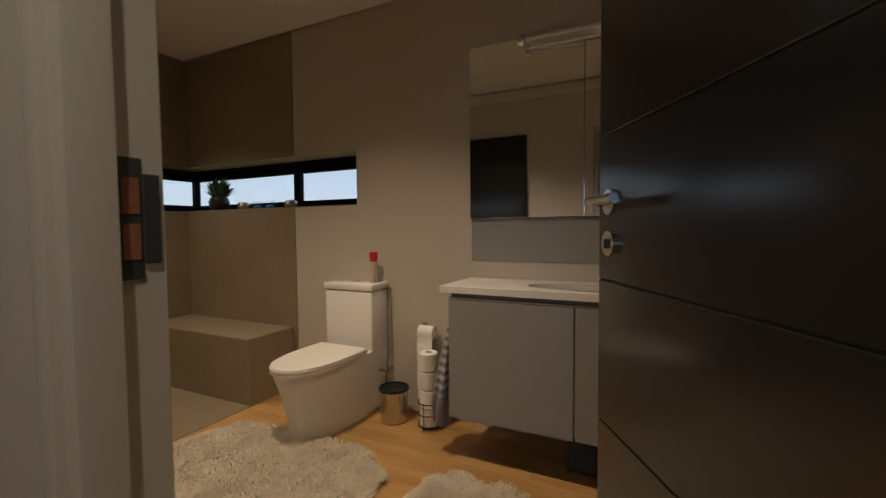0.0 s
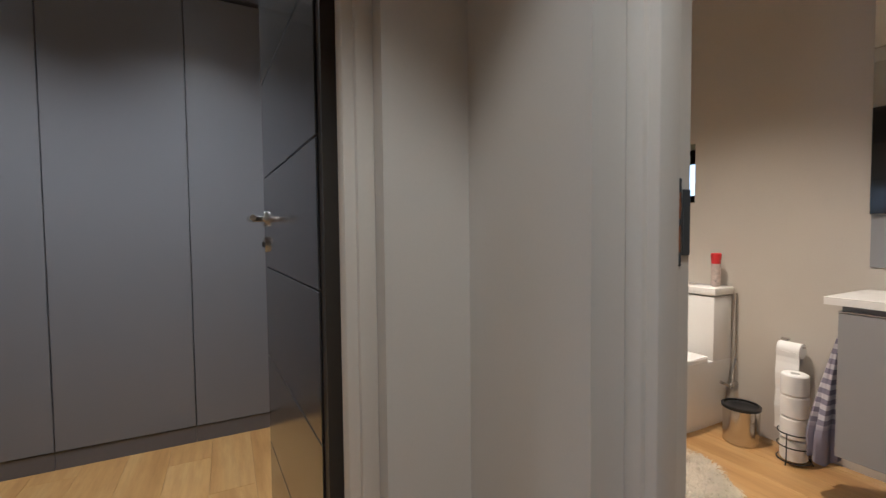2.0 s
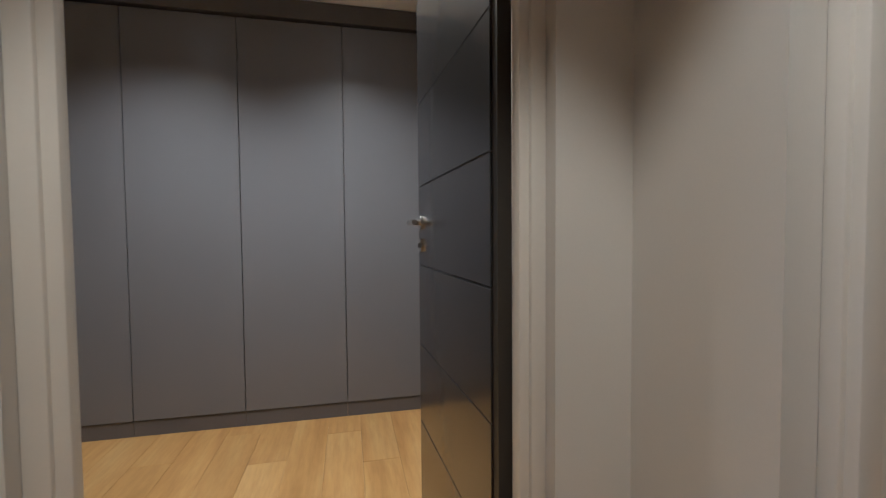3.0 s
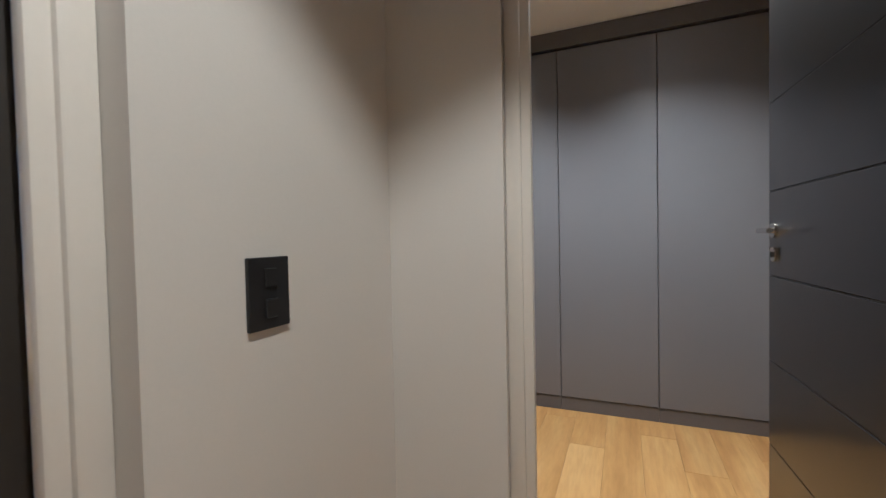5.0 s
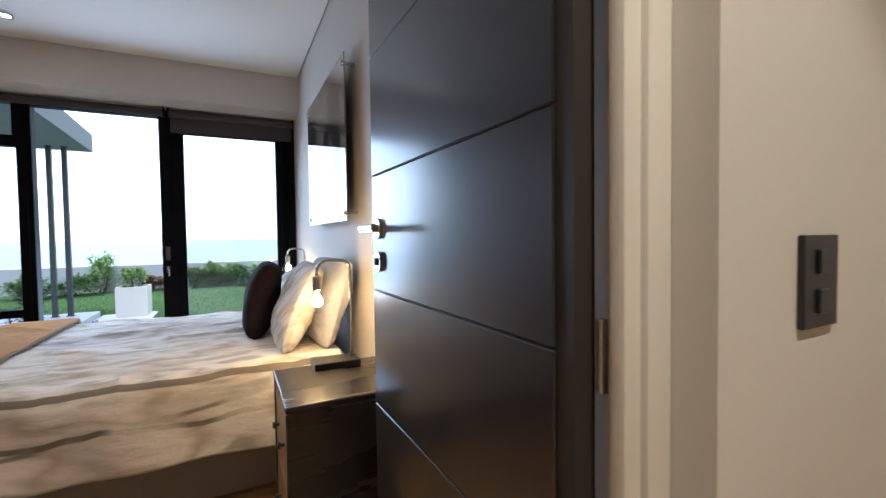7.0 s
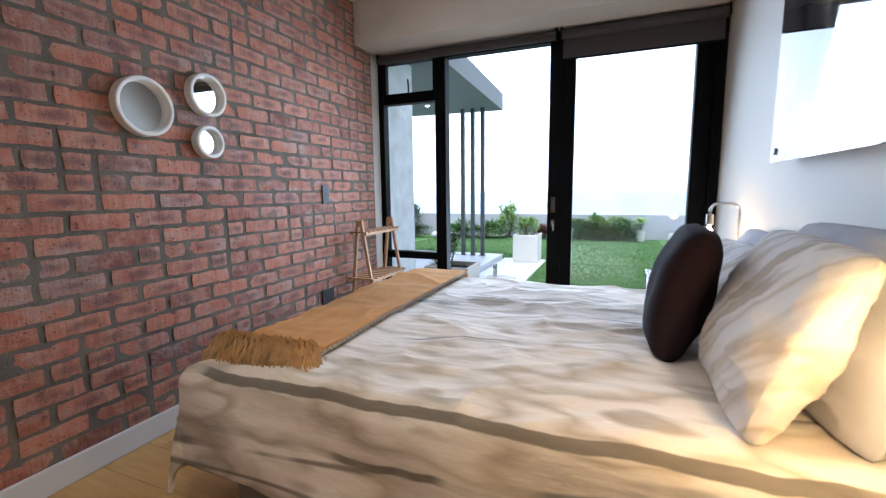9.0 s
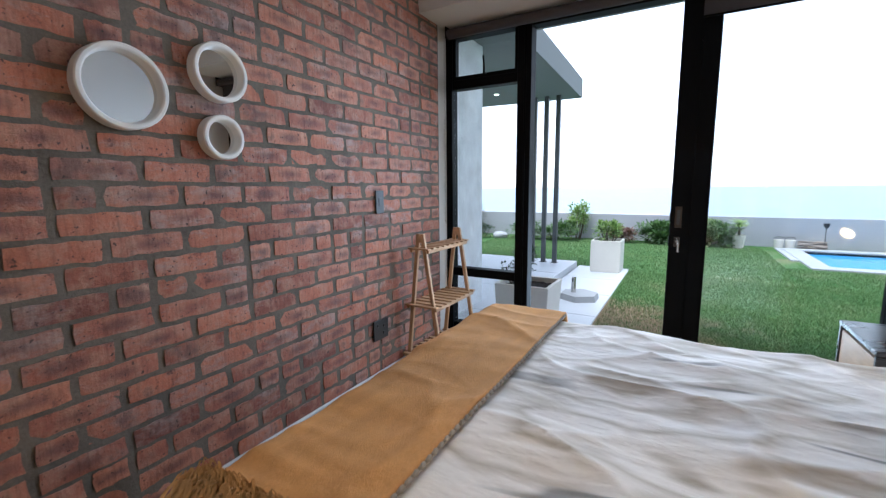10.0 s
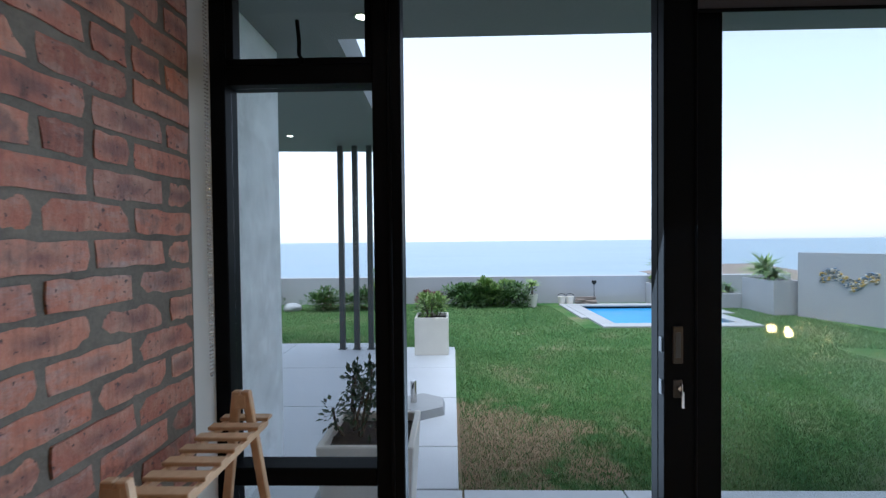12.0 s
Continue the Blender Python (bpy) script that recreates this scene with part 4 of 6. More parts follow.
def sheepskin(name, outline, seed, count):
    """A shaggy rug: a thin hide with thousands of curved tufts."""
    rng = random.Random(seed)
    x0, x1, y0, y1 = outline
    cx, cy, rx, ry = (x0 + x1) / 2, (y0 + y1) / 2, (x1 - x0) / 2, (y1 - y0) / 2
    def inside(x, y):
        a, b = abs((x - cx) / rx), abs((y - cy) / ry)
        wob = 1 + 0.10 * noise.noise((x * 3, y * 3, seed))
        return (a ** 3.2 + b ** 3.2) ** (1 / 3.2) < wob
    th = thing(name, (cx, cy, 0.0), "shaggy cream sheepskin rug on the wooden floor", "rug", "sheepskin rugs")
    bm = bmesh.new()
    ring = []
    for i in range(48):
        a = 2 * math.pi * i / 48
        r = 1.0
        for s in range(40):
            r = s / 32
            if not inside(cx + rx * r * math.cos(a), cy + ry * r * math.sin(a)):
                break
        ring.append((rx * r * math.cos(a), ry * r * math.sin(a)))
    lo = [bm.verts.new((x, y, 0.001)) for x, y in ring]
    hi = [bm.verts.new((x * 0.97, y * 0.97, 0.016)) for x, y in ring]
    for i in range(48):
        bm.faces.new((lo[i], lo[(i + 1) % 48], hi[(i + 1) % 48], hi[i]))
    bm.faces.new(hi)
    part("hide", bm, M_RUG, th)
    v, f = [], []
    made = 0
    while made < count:
        x, y = rng.uniform(x0 - 0.03, x1 + 0.03), rng.uniform(y0 - 0.03, y1 + 0.03)
        if not inside(x, y):
            continue
        made += 1
        clump = noise.noise((x * 9, y * 9, seed + 3.0))
        a = clump * 6 + rng.uniform(-0.8, 0.8)
        l = rng.uniform(0.02, 0.042)
        w = rng.uniform(0.0015, 0.0032)
        dx, dy = math.cos(a), math.sin(a)
        px, py = -dy * w, dx * w
        hz = rng.uniform(0.018, 0.036) + 0.010 * clump
        b = len(v)
        X, Y = x - cx, y - cy
        v += [(X - px, Y - py, 0.012), (X + px, Y + py, 0.012), (X + dx * l * 0.5 + px * 0.8, Y + dy * l * 0.5 + py * 0.8, hz),
              (X + dx * l * 0.5 - px * 0.8, Y + dy * l * 0.5 - py * 0.8, hz), (X + dx * l, Y + dy * l, hz - 0.006)]
        f += [(b, b + 1, b + 2, b + 3), (b + 3, b + 2, b + 4)]
    me = bpy.data.meshes.new("fleece")
    me.from_pydata(v, [], f)
    me.materials.append(M_RUG)
    o = new("fleece", me)
    o.parent = th
    tagged(o, "long curly cream fleece", kind="stuff")


sheepskin("sheepskin_rug", (-2.12, -0.92, 0.95, 1.70), 4, 22000)
sheepskin("sheepskin_rug", (-0.80, -0.22, 0.55, 1.72), 9, 15000)

# objects on the window sill
th = thing("potted_fern", (-3.10, BY + 0.10, WZ0 + 0.006), "small green fern in a dark round pot on the sill", "plant")
bm = bmesh.new()
lathe(bm, [(0.045, 0.0), (0.075, 0.03), (0.082, 0.07), (0.065, 0.11), (0.058, 0.11), (0.05, 0.09), (0.001, 0.09)])
part("pot", bm, M_BLACKPL, th, "round dark glazed pot", True)
rng = random.Random(12)
v, f = [], []
for k in range(260):
    a, e, l = rng.uniform(0, 6.28), rng.uniform(0.2, 1.4), rng.uniform(0.10, 0.20)
    tip = Vector((math.cos(a) * math.cos(e) * l, math.sin(a) * math.cos(e) * l * 0.6, 0.10 + math.sin(e) * l))
    root = Vector((math.cos(a) * 0.03, math.sin(a) * 0.03, 0.09))
    s = (tip - root).cross(Vector((0, 0, 1))).normalized() * 0.010
    mid = root.lerp(tip, 0.55) + Vector((0, 0, 0.02))
    b = len(v)
    v += [tuple(root), tuple(mid + s), tuple(tip), tuple(mid - s)]
    f += [(b, b + 1, b + 2, b + 3)]
me = bpy.data.meshes.new("fronds")
me.from_pydata(v, [], f)
me.materials.append(M_LEAF_A)
o = new("fronds", me)
o.parent = th
for x, blue in ((-2.82, 0), (-2.66, 1), (-2.52, 1), (-2.30, 0)):
    th = thing("glass_tumbler", (x, BY + 0.11, WZ0 + 0.006), "small clear glass ornament on the window sill", "glass", "glass ornaments")
    bm = bmesh.new()
    lathe(bm, [(0.025, 0.0), (0.045, 0.012), (0.050, 0.035), (0.040, 0.055), (0.030, 0.060)], 20)
    part("glass_bowl", bm, M_CHROME if not blue else M_GLASS, th, smooth=True)
    bm = bmesh.new()
    lathe(bm, [(0.02, 0.004), (0.032, 0.016), (0.030, 0.030), (0.001, 0.034)], 16)
    part("filling", bm, M_WATER if blue else M_TISSUE, th, "blue filling" if blue else "white filling", True)

th = thing("bathroom_scale", (-0.10, 1.97, 0.0), "dark bathroom scale leaning under the vanity", "scale")
bm = bmesh.new()
box(bm, -0.09, 0.09, -0.012, 0.012, 0.0, 0.18, 0.006, 2)
bmesh.ops.transform(bm, matrix=pose(0, 0, 0.004, -25), verts=bm.verts)
part("platform", bm, M_BLACKPL, th)
for x in (-0.075, 0.075):
    bm = bmesh.new()
    cyl(bm, (x, -0.02, 0.006), (x, 0.02, 0.006), 0.006, seg=8)
    part("foot_pad", bm, M_CHROME, th)
# added stand-in for a dark rectangle reflected in the mirror; its kind is unknown
th = thing("dark_slatted_panel", (-1.28, 0.25, 0.9), "dark navy slatted panel added beside the bathroom door for the mirror", "cabinet")
bm = bmesh.new()
box(bm, -0.31, 0.31, 0.0, 0.05, 0.0, 1.18, 0.004)
part("panel_body", bm, M_DOOR, th)
for k in range(4):
    part("slat", boxes((-0.30, 0.30, 0.050, 0.056, 0.05 + k * 0.285, 0.32 + k * 0.285, 0.002)), M_DOOR, th)

# ---------------------------------------------------------------- bedroom window wall
WY = -5.65


def window_wall():
    th = thing("window_sliding_door", (0, 0, 0), "black aluminium window and sliding door, left leaf slid open", "window", "", "structure")
    y0, y1 = WY - 0.06, WY + 0.03
    frame = [("frame_jamb", (2.536, 2.655, y0, y1, 0, 2.36)), ("mullion", (1.928, 2.026, y0, y1 + 0.01, 0, 2.36)),
             ("frame_head", (-0.12, 1.932, y0, y1, 2.29, 2.36)), ("frame_head", (2.026, 2.536, y0, y1, 2.30, 2.36)),
             ("transom", (2.026, 2.536, y0, y1 - 0.005, 1.948, 2.012)), ("low_rail", (2.026, 2.536, y0, y1 - 0.005, 0.550, 0.614)),
             ("frame_foot", (2.026, 2.536, y0, y1 - 0.005, 0.0, 0.172)), ("frame_jamb", (-0.12, -0.055, y0, y1, 0, 2.36)),
             ("track", (-0.055, 1.932, y0, y1, 0.0, 0.022)), ("track_rib", (-0.055, 1.932, WY - 0.005, WY + 0.003, 0.022, 0.034))]
    for name, b in frame:
        part(name, boxes((*b, 0.004)), M_BLACKALU, th)
    part("leaf_bead", boxes((0.944, 0.952, WY + 0.0482, WY + 0.054, 0.03, 2.28, 0.002)), M_BLACKALU, th)
    part("mullion_bead", boxes((1.962, 1.975, y1 + 0.010, y1 + 0.020, 0.0, 2.36, 0.003)), M_BLACKALU, th)
    for b in ((2.026, 2.536, WY - 0.02, WY - 0.014, 2.012, 2.30), (2.026, 2.536, WY - 0.02, WY - 0.014, 0.614, 1.948), (2.026, 2.536, WY - 0.02, WY - 0.014, 0.172, 0.550)):
        part("pane", boxes(b), M_GLASS, th).visible_shadow = False
    # opening sash of the top light
    sash = part("sash", boxes((2.026, 2.536, WY - 0.03, y1 - 0.008, 2.012, 2.038, 0.003)), M_BLACKALU, th)
    for b in ((2.026, 2.052, 2.038, 2.30), (2.508, 2.536, 2.038, 2.30)):
        part("sash_stile", boxes((b[0], b[1], WY - 0.03, y1 - 0.008, b[2], b[3], 0.003)), M_BLACKALU, sash)
    # inner leaf, slid over the outer one
    for tag, ya, yb, xa, xb, sl, sr in (("sliding_leaf", WY + 0.005, WY + 0.048, 0.000, 1.052, 0.192, 0.062), ("fixed_leaf", WY - 0.055, WY - 0.005, -0.055, 1.048, 0.170, 0.115)):
        leaf = part(tag, boxes((xb - sl, xb, ya, yb, 0.024, 2.29, 0.003)), M_BLACKALU, th)
        part("stile", boxes((xa, xa + sr, ya, yb, 0.024, 2.29, 0.003)), M_BLACKALU, leaf)
        part("top_rail", boxes((xa + sr, xb - sl, ya, yb, 2.215, 2.29, 0.003)), M_BLACKALU, leaf)
        part("foot_rail", boxes((xa + sr, xb - sl, ya, yb, 0.034, 0.172, 0.003)), M_BLACKALU, leaf)
        ym = (ya + yb) / 2
        part("pane", boxes((xa + sr, xb - sl, ym - 0.003, ym + 0.003, 0.172, 2.215)), M_GLASS, leaf).visible_shadow = False
    pull = part("recessed_pull", boxes((0.9910, 1.0260, WY + 0.0485, WY + 0.0540, 0.985, 1.110, 0.0035, 2)), M_BRONZE, th, "dull bronze recessed pull")
    part("pull_slot", boxes((1.0000, 1.0170, WY + 0.0542, WY + 0.0555, 1.005, 1.090, 0.001)), M_STEEL_DK, pull)
    lock = part("lock_plate", boxes((0.9930, 1.0240, WY + 0.0485, WY + 0.0540, 0.870, 0.930, 0.0035, 2)), M_BRONZE, th, "lock plate with a key in it")
    bm = bmesh.new()
    cyl(bm, (1.0080, WY + 0.0540, 0.905), (1.0080, WY + 0.0680, 0.905), 0.008, seg=14)
    box(bm, 1.0065, 1.0095, WY + 0.0660, WY + 0.0800, 0.885, 0.925, 0.001)
    box(bm, 0.9960, 1.0060, WY + 0.0680, WY + 0.0710, 0.84, 0.895, 0.001)
    part("keys", bm, M_CHROME, lock, "steel keys hanging in the lock")
    bm = bmesh.new()
    for z in (0.875, 1.02):
        box(bm, 1.0525, 1.056, WY + 0.0180, WY + 0.0380, z, z + 0.05, 0.001)
    part("latch", bm, M_STEEL_DK, th)
    bm = bmesh.new()
    tube(bm, [(2.265, y1 - 0.004, 2.025), (2.265, y1 + 0.03, 2.03), (2.262, y1 + 0.034, 2.07), (2.266, y1 + 0.04, 2.14)], 0.007, 8)
    part("window_catch", bm, M_BLACKALU, th, "black top-hung window stay handle", True)


window_wall()


def roller_blind(x0, x1, drop, label):
    th = thing("roller_blind", ((x0 + x1) / 2, -5.55, 2.312), label, "blind", "roller blinds")
    h = (x1 - x0) / 2
    bm = bmesh.new()
    cyl(bm, (-h, 0, 0), (h, 0, 0), 0.034, seg=20)
    part("roll", bm, M_BLIND, th, smooth=True)
    if drop:
        part("fabric", boxes((-h + 0.01, h - 0.01, -0.030, -0.0275, -drop, -0.01)), M_BLIND, th)
        part("hem_bar", boxes((-h + 0.01, h - 0.01, -0.034, -0.024, -drop - 0.012, -drop, 0.003)), M_BLACKALU, th)
    for s in (-1, 1):
        part("bracket", boxes((s * h - 0.006, s * h + 0.006, -0.035, 0.035, -0.036, 0.046, 0.003)), M_BLACKALU, th)


roller_blind(1.00, 2.53, 0.0, "charcoal roller blind, fully rolled up")
roller_blind(-0.10, 0.965, 0.165, "charcoal roller blind, slightly lowered")
th = thing("blind_chain", (2.530, -5.50, 0.96), "steel bead chain of the roller blind beside the brick wall", "blind chain")
bm = bmesh.new()
for s in (-0.006, 0.006):
    for k in range(110):
        z = 0.012 * k
        bmesh.ops.create_icosphere(bm, subdivisions=1, radius=0.0035, matrix=Matrix.Translation((0, s, 0.03 + z)))
tube(bm, [(0, 0.006 * math.cos(a), 0.03 - 0.012 * math.sin(a)) for a in [math.pi * i / 8 for i in range(9)]], 0.002, 6)
part("beads", bm, M_CHROME, th)

# ---------------------------------------------------------------- things on the brick wall
def round_mirror(y, z, r, label):
    th = thing("round_mirror", (BX - 0.004, y, z), label, "mirror", "round mirrors")
    bm = bmesh.new()
    n = 56
    prof = [(r - 0.024, 0.0), (r, 0.0), (r, -0.040), (r - 0.004, -0.045), (r - 0.014, -0.045), (r - 0.019, -0.041), (r - 0.024, -0.012)]
    rings = [[bm.verts.new((x, q * math.cos(2 * math.pi * i / n), q * math.sin(2 * math.pi * i / n))) for i in range(n)] for q, x in prof]
    for a, b in zip(rings, rings[1:] + rings[:1]):
        for i in range(n):
            bm.faces.new((a[i], a[(i + 1) % n], b[(i + 1) % n], b[i]))
    part("mirror_rim", bm, M_WHITEPLASTIC, th, "deep white round rim", True)
    bm = bmesh.new()
    cyl(bm, (-0.004, 0, 0), (-0.011, 0, 0), r - 0.0235, seg=n)
    part("mirror_glass", bm, M_MIRROR, th)


round_mirror(-3.444, 1.555, 0.131, "large round mirror with a deep white rim on the brick wall")
round_mirror(-3.775, 1.668, 0.108, "middle-sized round mirror with a deep white rim")
round_mirror(-3.766, 1.430, 0.083, "small round mirror with a deep white rim")
switch_plate("light_switch", pose(BX - 0.006, -4.746, 1.151, 0, 0, 90), 0.072, 0.135, M_STEEL_DK, "dark grey light switch on the brick wall",
             [(0.0, 0.0, 0.03, 0.05)])
switch_plate("wall_socket", pose(BX - 0.006, -4.722, 0.375, 0, 0, 90), 0.140, 0.124, M_BLACKPL, "black double wall socket on the brick wall",
             [(-0.03, 0.02, 0.03, 0.02), (-0.03, -0.025, 0.03, 0.02), (0.035, 0.03, 0.014, 0.02)], "socket")


# ---------------------------------------------------------------- plant shelf
def slat_shelf():
    th = thing("slatted_shelf", (2.388, -5.22, 0), "pale wooden A-frame shelf with three slatted tiers", "shelf")
    for y in (-0.246, 0.246):
        for s in (-1, 1):
            bm = bmesh.new()
            box(bm, -0.013, 0.013, -0.011, 0.011, 0, 0.945, 0.003)
            top = Vector((0.030 + s * 0.014, y, 0.93))
            foot = Vector((0.005 + s * 0.140, y + s * 0.0, 0.0))
            d = top - foot
            # keep the foot flat on the floor
            for v in bm.verts:
                f = v.co.z / 0.945
                v.co = Vector((foot.x + d.x * f + v.co.x, foot.y + d.y * f + v.co.y, v.co.z))
            part("leg", bm, M_PINE, th)
        bm = bmesh.new()
        box(bm, 0.012, 0.050, y - 0.012, y + 0.012, 0.89, 0.935, 0.003)
        part("top_block", bm, M_PINE, th)
    for z, half in ((0.845, 0.062), (0.475, 0.105), (0.140, 0.140)):
        cx = 0.030 - 0.025 * (0.93 - z) / 0.93
        for s in (-1, 1):
            rail = part("rail", boxes((cx + s * half - 0.008, cx + s * half + 0.008, -0.268, 0.268, z - 0.020, z, 0.002)), M_PINE, th)
        for k in range(9):
            y = -0.268 + 0.536 * k / 8
            bm = bmesh.new()
            box(bm, cx - half - 0.014, cx + half + 0.014, y - 0.017, y + 0.017, z + 0.001, z + 0.012, 0.002)
            part("slat", bm, M_PINE, th)


slat_shelf()


# ---------------------------------------------------------------- bed
BED_X0, BED_X1, BED_Y0, BED_Y1, BED_Z = -0.08, 1.800, -4.66, -3.09, 0.565


def duvet_surface(x_lo, x_hi, y_lo, y_hi, z, nx, ny, hang_foot, hang_near, hang_far, rnd, wrinkle, lift=0.0):
    """A cloth laid over a box: flat on top, rounded over the edges and hanging down."""
    bm = bmesh.new()
    grid = []
    L = x_hi - x_lo + hang_foot
    W = y_hi - y_lo + hang_near + hang_far

    def over(s):
        if s <= 0:
            return 0.0, 0.0
        q = rnd * math.pi / 2
        if s < q:
            return rnd * math.sin(s / rnd), rnd * (1 - math.cos(s / rnd))
        return rnd + (s - q) * 0.10, rnd + (s - q) * 0.985
    for i in range(nx + 1):
        row = []
        for j in range(ny + 1):
            x = x_lo + L * i / nx
            y = y_lo - hang_far + W * j / ny
            ox, dx = over(x - x_hi)
            on, dn = over(y - y_hi)
            of, df = over(y_lo - y)
            px = min(x, x_hi) + ox
            py = min(max(y, y_lo), y_hi) + on - of
            down = max(dx, dn, df) if min(dx, max(dn, df)) < 0.02 else (dx ** 3 + max(dn, df) ** 3) ** (1 / 3)
            big = noise.noise(Vector((x * 1.3, y * 2.2, 1.7)))
            fold = noise.noise(Vector((x * 1.6 + big, y * 5.5 + 0.8 * big, 4.1)))
            ridge = 1 - abs(noise.noise(Vector((x * 2.2 + y * 0.9, y * 3.4 - x * 0.5, 8.3))))
            fine = noise.noise(Vector((x * 7, y * 11, 2.2)))
            warp = 0.25 * noise.noise(Vector((x * 2.0, y * 2.0, 5.5)))
            crease = (1 - abs(noise.noise(Vector((x * 1.7 + y * 1.1 + warp * 3, y * 6.5 - x * 1.6 + warp * 4, 3.3))))) ** 5
            crease2 = (1 - abs(noise.noise(Vector((x * 4.2 - y * 1.5, y * 11 + x * 2.2 + warp * 5, 6.6))))) ** 6
            h = wrinkle * (0.8 * big + 0.6 * fold + 0.8 * (ridge ** 6 - 0.3) + 0.12 * fine + 0.45 * (crease - 0.3) + 0.14 * (crease2 - 0.3))
            side = min(1.0, down / 0.12)
            if side > 0:
                hang_fold = 0.020 * side * noise.noise(Vector((x * 3.0, y * 3.0, down * 1.2))) + 0.012 * side * math.sin(9 * (x + y) + 3 * big)
            else:
                hang_fold = 0
            vx = px + (hang_fold if dx > 0.05 else 0)
            vy = py + (hang_fold if dn > 0.05 else 0) - (hang_fold if df > 0.05 else 0)
            row.append(bm.verts.new((vx, vy, z + lift - down + h * (1 - 0.7 * side))))
        grid.append(row)
    for a, b in zip(grid, grid[1:]):
        for j in range(ny):
            bm.faces.new((a[j], a[j + 1], b[j + 1], b[j]))
    return bm


bed = thing("bed", (0.85, -3.86, 0), "double bed with a taupe upholstered base and mattress", "bed")


def local(bm, ob):
    bmesh.ops.transform(bm, matrix=ob.matrix_basis.inverted(), verts=bm.verts)
    return bm


bm = bmesh.new()
box(bm, BED_X0 + 0.02, BED_X1 - 0.03, BED_Y0 + 0.03, BED_Y1 - 0.03, 0.012, 0.30, 0.012, 2)
part("bed_base", local(bm, bed), M_BASEFAB, bed)
for k in range(9):
    bm = bmesh.new()
    box(bm, 0.05 + k * 0.2, 0.053 + k * 0.2, BED_Y1 - 0.0305, BED_Y1 - 0.027, 0.02, 0.29)
    part("seam", local(bm, bed), M_BASEFAB, bed)
bm = bmesh.new()
box(bm, BED_X0, BED_X1 - 0.02, BED_Y0 + 0.02, BED_Y1 - 0.02, 0.302, BED_Z - 0.03, 0.04, 3)
part("mattress", local(bm, bed), M_PILLOWG, bed)
for x in (0.1, 1.6):
    for y in (BED_Y0 + 0.12, BED_Y1 - 0.12):
        bm = bmesh.new()
        cyl(bm, (x, y, 0.0), (x, y, 0.013), 0.03, seg=12)
        part("bed_foot", local(bm, bed), M_BLACKPL, bed)
duvet = tagged(part("duvet", duvet_surface(0.02, BED_X1, BED_Y0, BED_Y1, BED_Z, 190, 220, 0.42, 0.40, 0.35, 0.075, 0.021, 0.045), M_DUVET, smooth=True),
               "rumpled pale duvet printed with taupe washes and dark lines", "duvet")
mod = duvet.modifiers.new("thickness", 'SOLIDIFY')
mod.thickness, mod.offset = 0.02, -1

throw = thing("throw_blanket", (1.6, -3.9, BED_Z), "mustard wool throw with a long golden fringe across the bed foot", "blanket")
bm = duvet_surface(1.440, 1.775, -4.69, -3.17, BED_Z, 44, 150, 0.05, 0.0, 0.15, 0.06, 0.015, 0.068)
o = part("blanket", local(bm, throw), M_THROW, throw, smooth=True)
mod = o.modifiers.new("thickness", 'SOLIDIFY')
mod.thickness, mod.offset = 0.014, 1
bm = bmesh.new()
for k in range(58):
    y = -4.70 + 1.53 * k / 57
    z = BED_Z + 0.070 + 0.015 * (0.9 * noise.noise(Vector((1.440 * 1.3, y * 2.2, 1.7))))
    bmesh.ops.create_icosphere(bm, subdivisions=1, radius=0.012, matrix=Matrix.LocRotScale((1.438, y, z), None, (0.6, 1.3, 0.8)))
part("stitched_edge", local(bm, throw), M_BASEFAB, throw, "dark stitched edge")
rng = random.Random(5)
v, f = [], []
for k in range(3200):
    x = rng.uniform(1.445, 1.800)
    y, z = -3.19 + rng.uniform(-0.02, 0.02), BED_Z + 0.085
    out, drop = rng.uniform(0.015, 0.095), rng.uniform(0.05, 0.20)
    sw, w = rng.uniform(-0.08, 0.08), rng.uniform(0.0010, 0.0024)
    lift = rng.uniform(-0.015, 0.03)
    pts = [(x, y, z), (x + sw * 0.3, y + out * 0.5, z + lift), (x + sw * 0.7, y + out * 0.95, z - drop * 0.35), (x + sw, y + out, z - drop)]
    b = len(v)
    for (a, c, d) in pts:
        v += [(a - w - 1.6, c + 3.9, d - BED_Z), (a + w - 1.6, c + 3.9 + w, d - BED_Z)]
    for s in range(3):
        f.append((b + 2 * s, b + 2 * s + 1, b + 2 * s + 3, b + 2 * s + 2))
me = bpy.data.meshes.new("fringe")
me.from_pydata(v, [], f)
me.materials.append(M_FRINGE)
o = new("fringe", me)
o.parent = throw
tagged(o, "long loose golden fringe", kind="stuff")


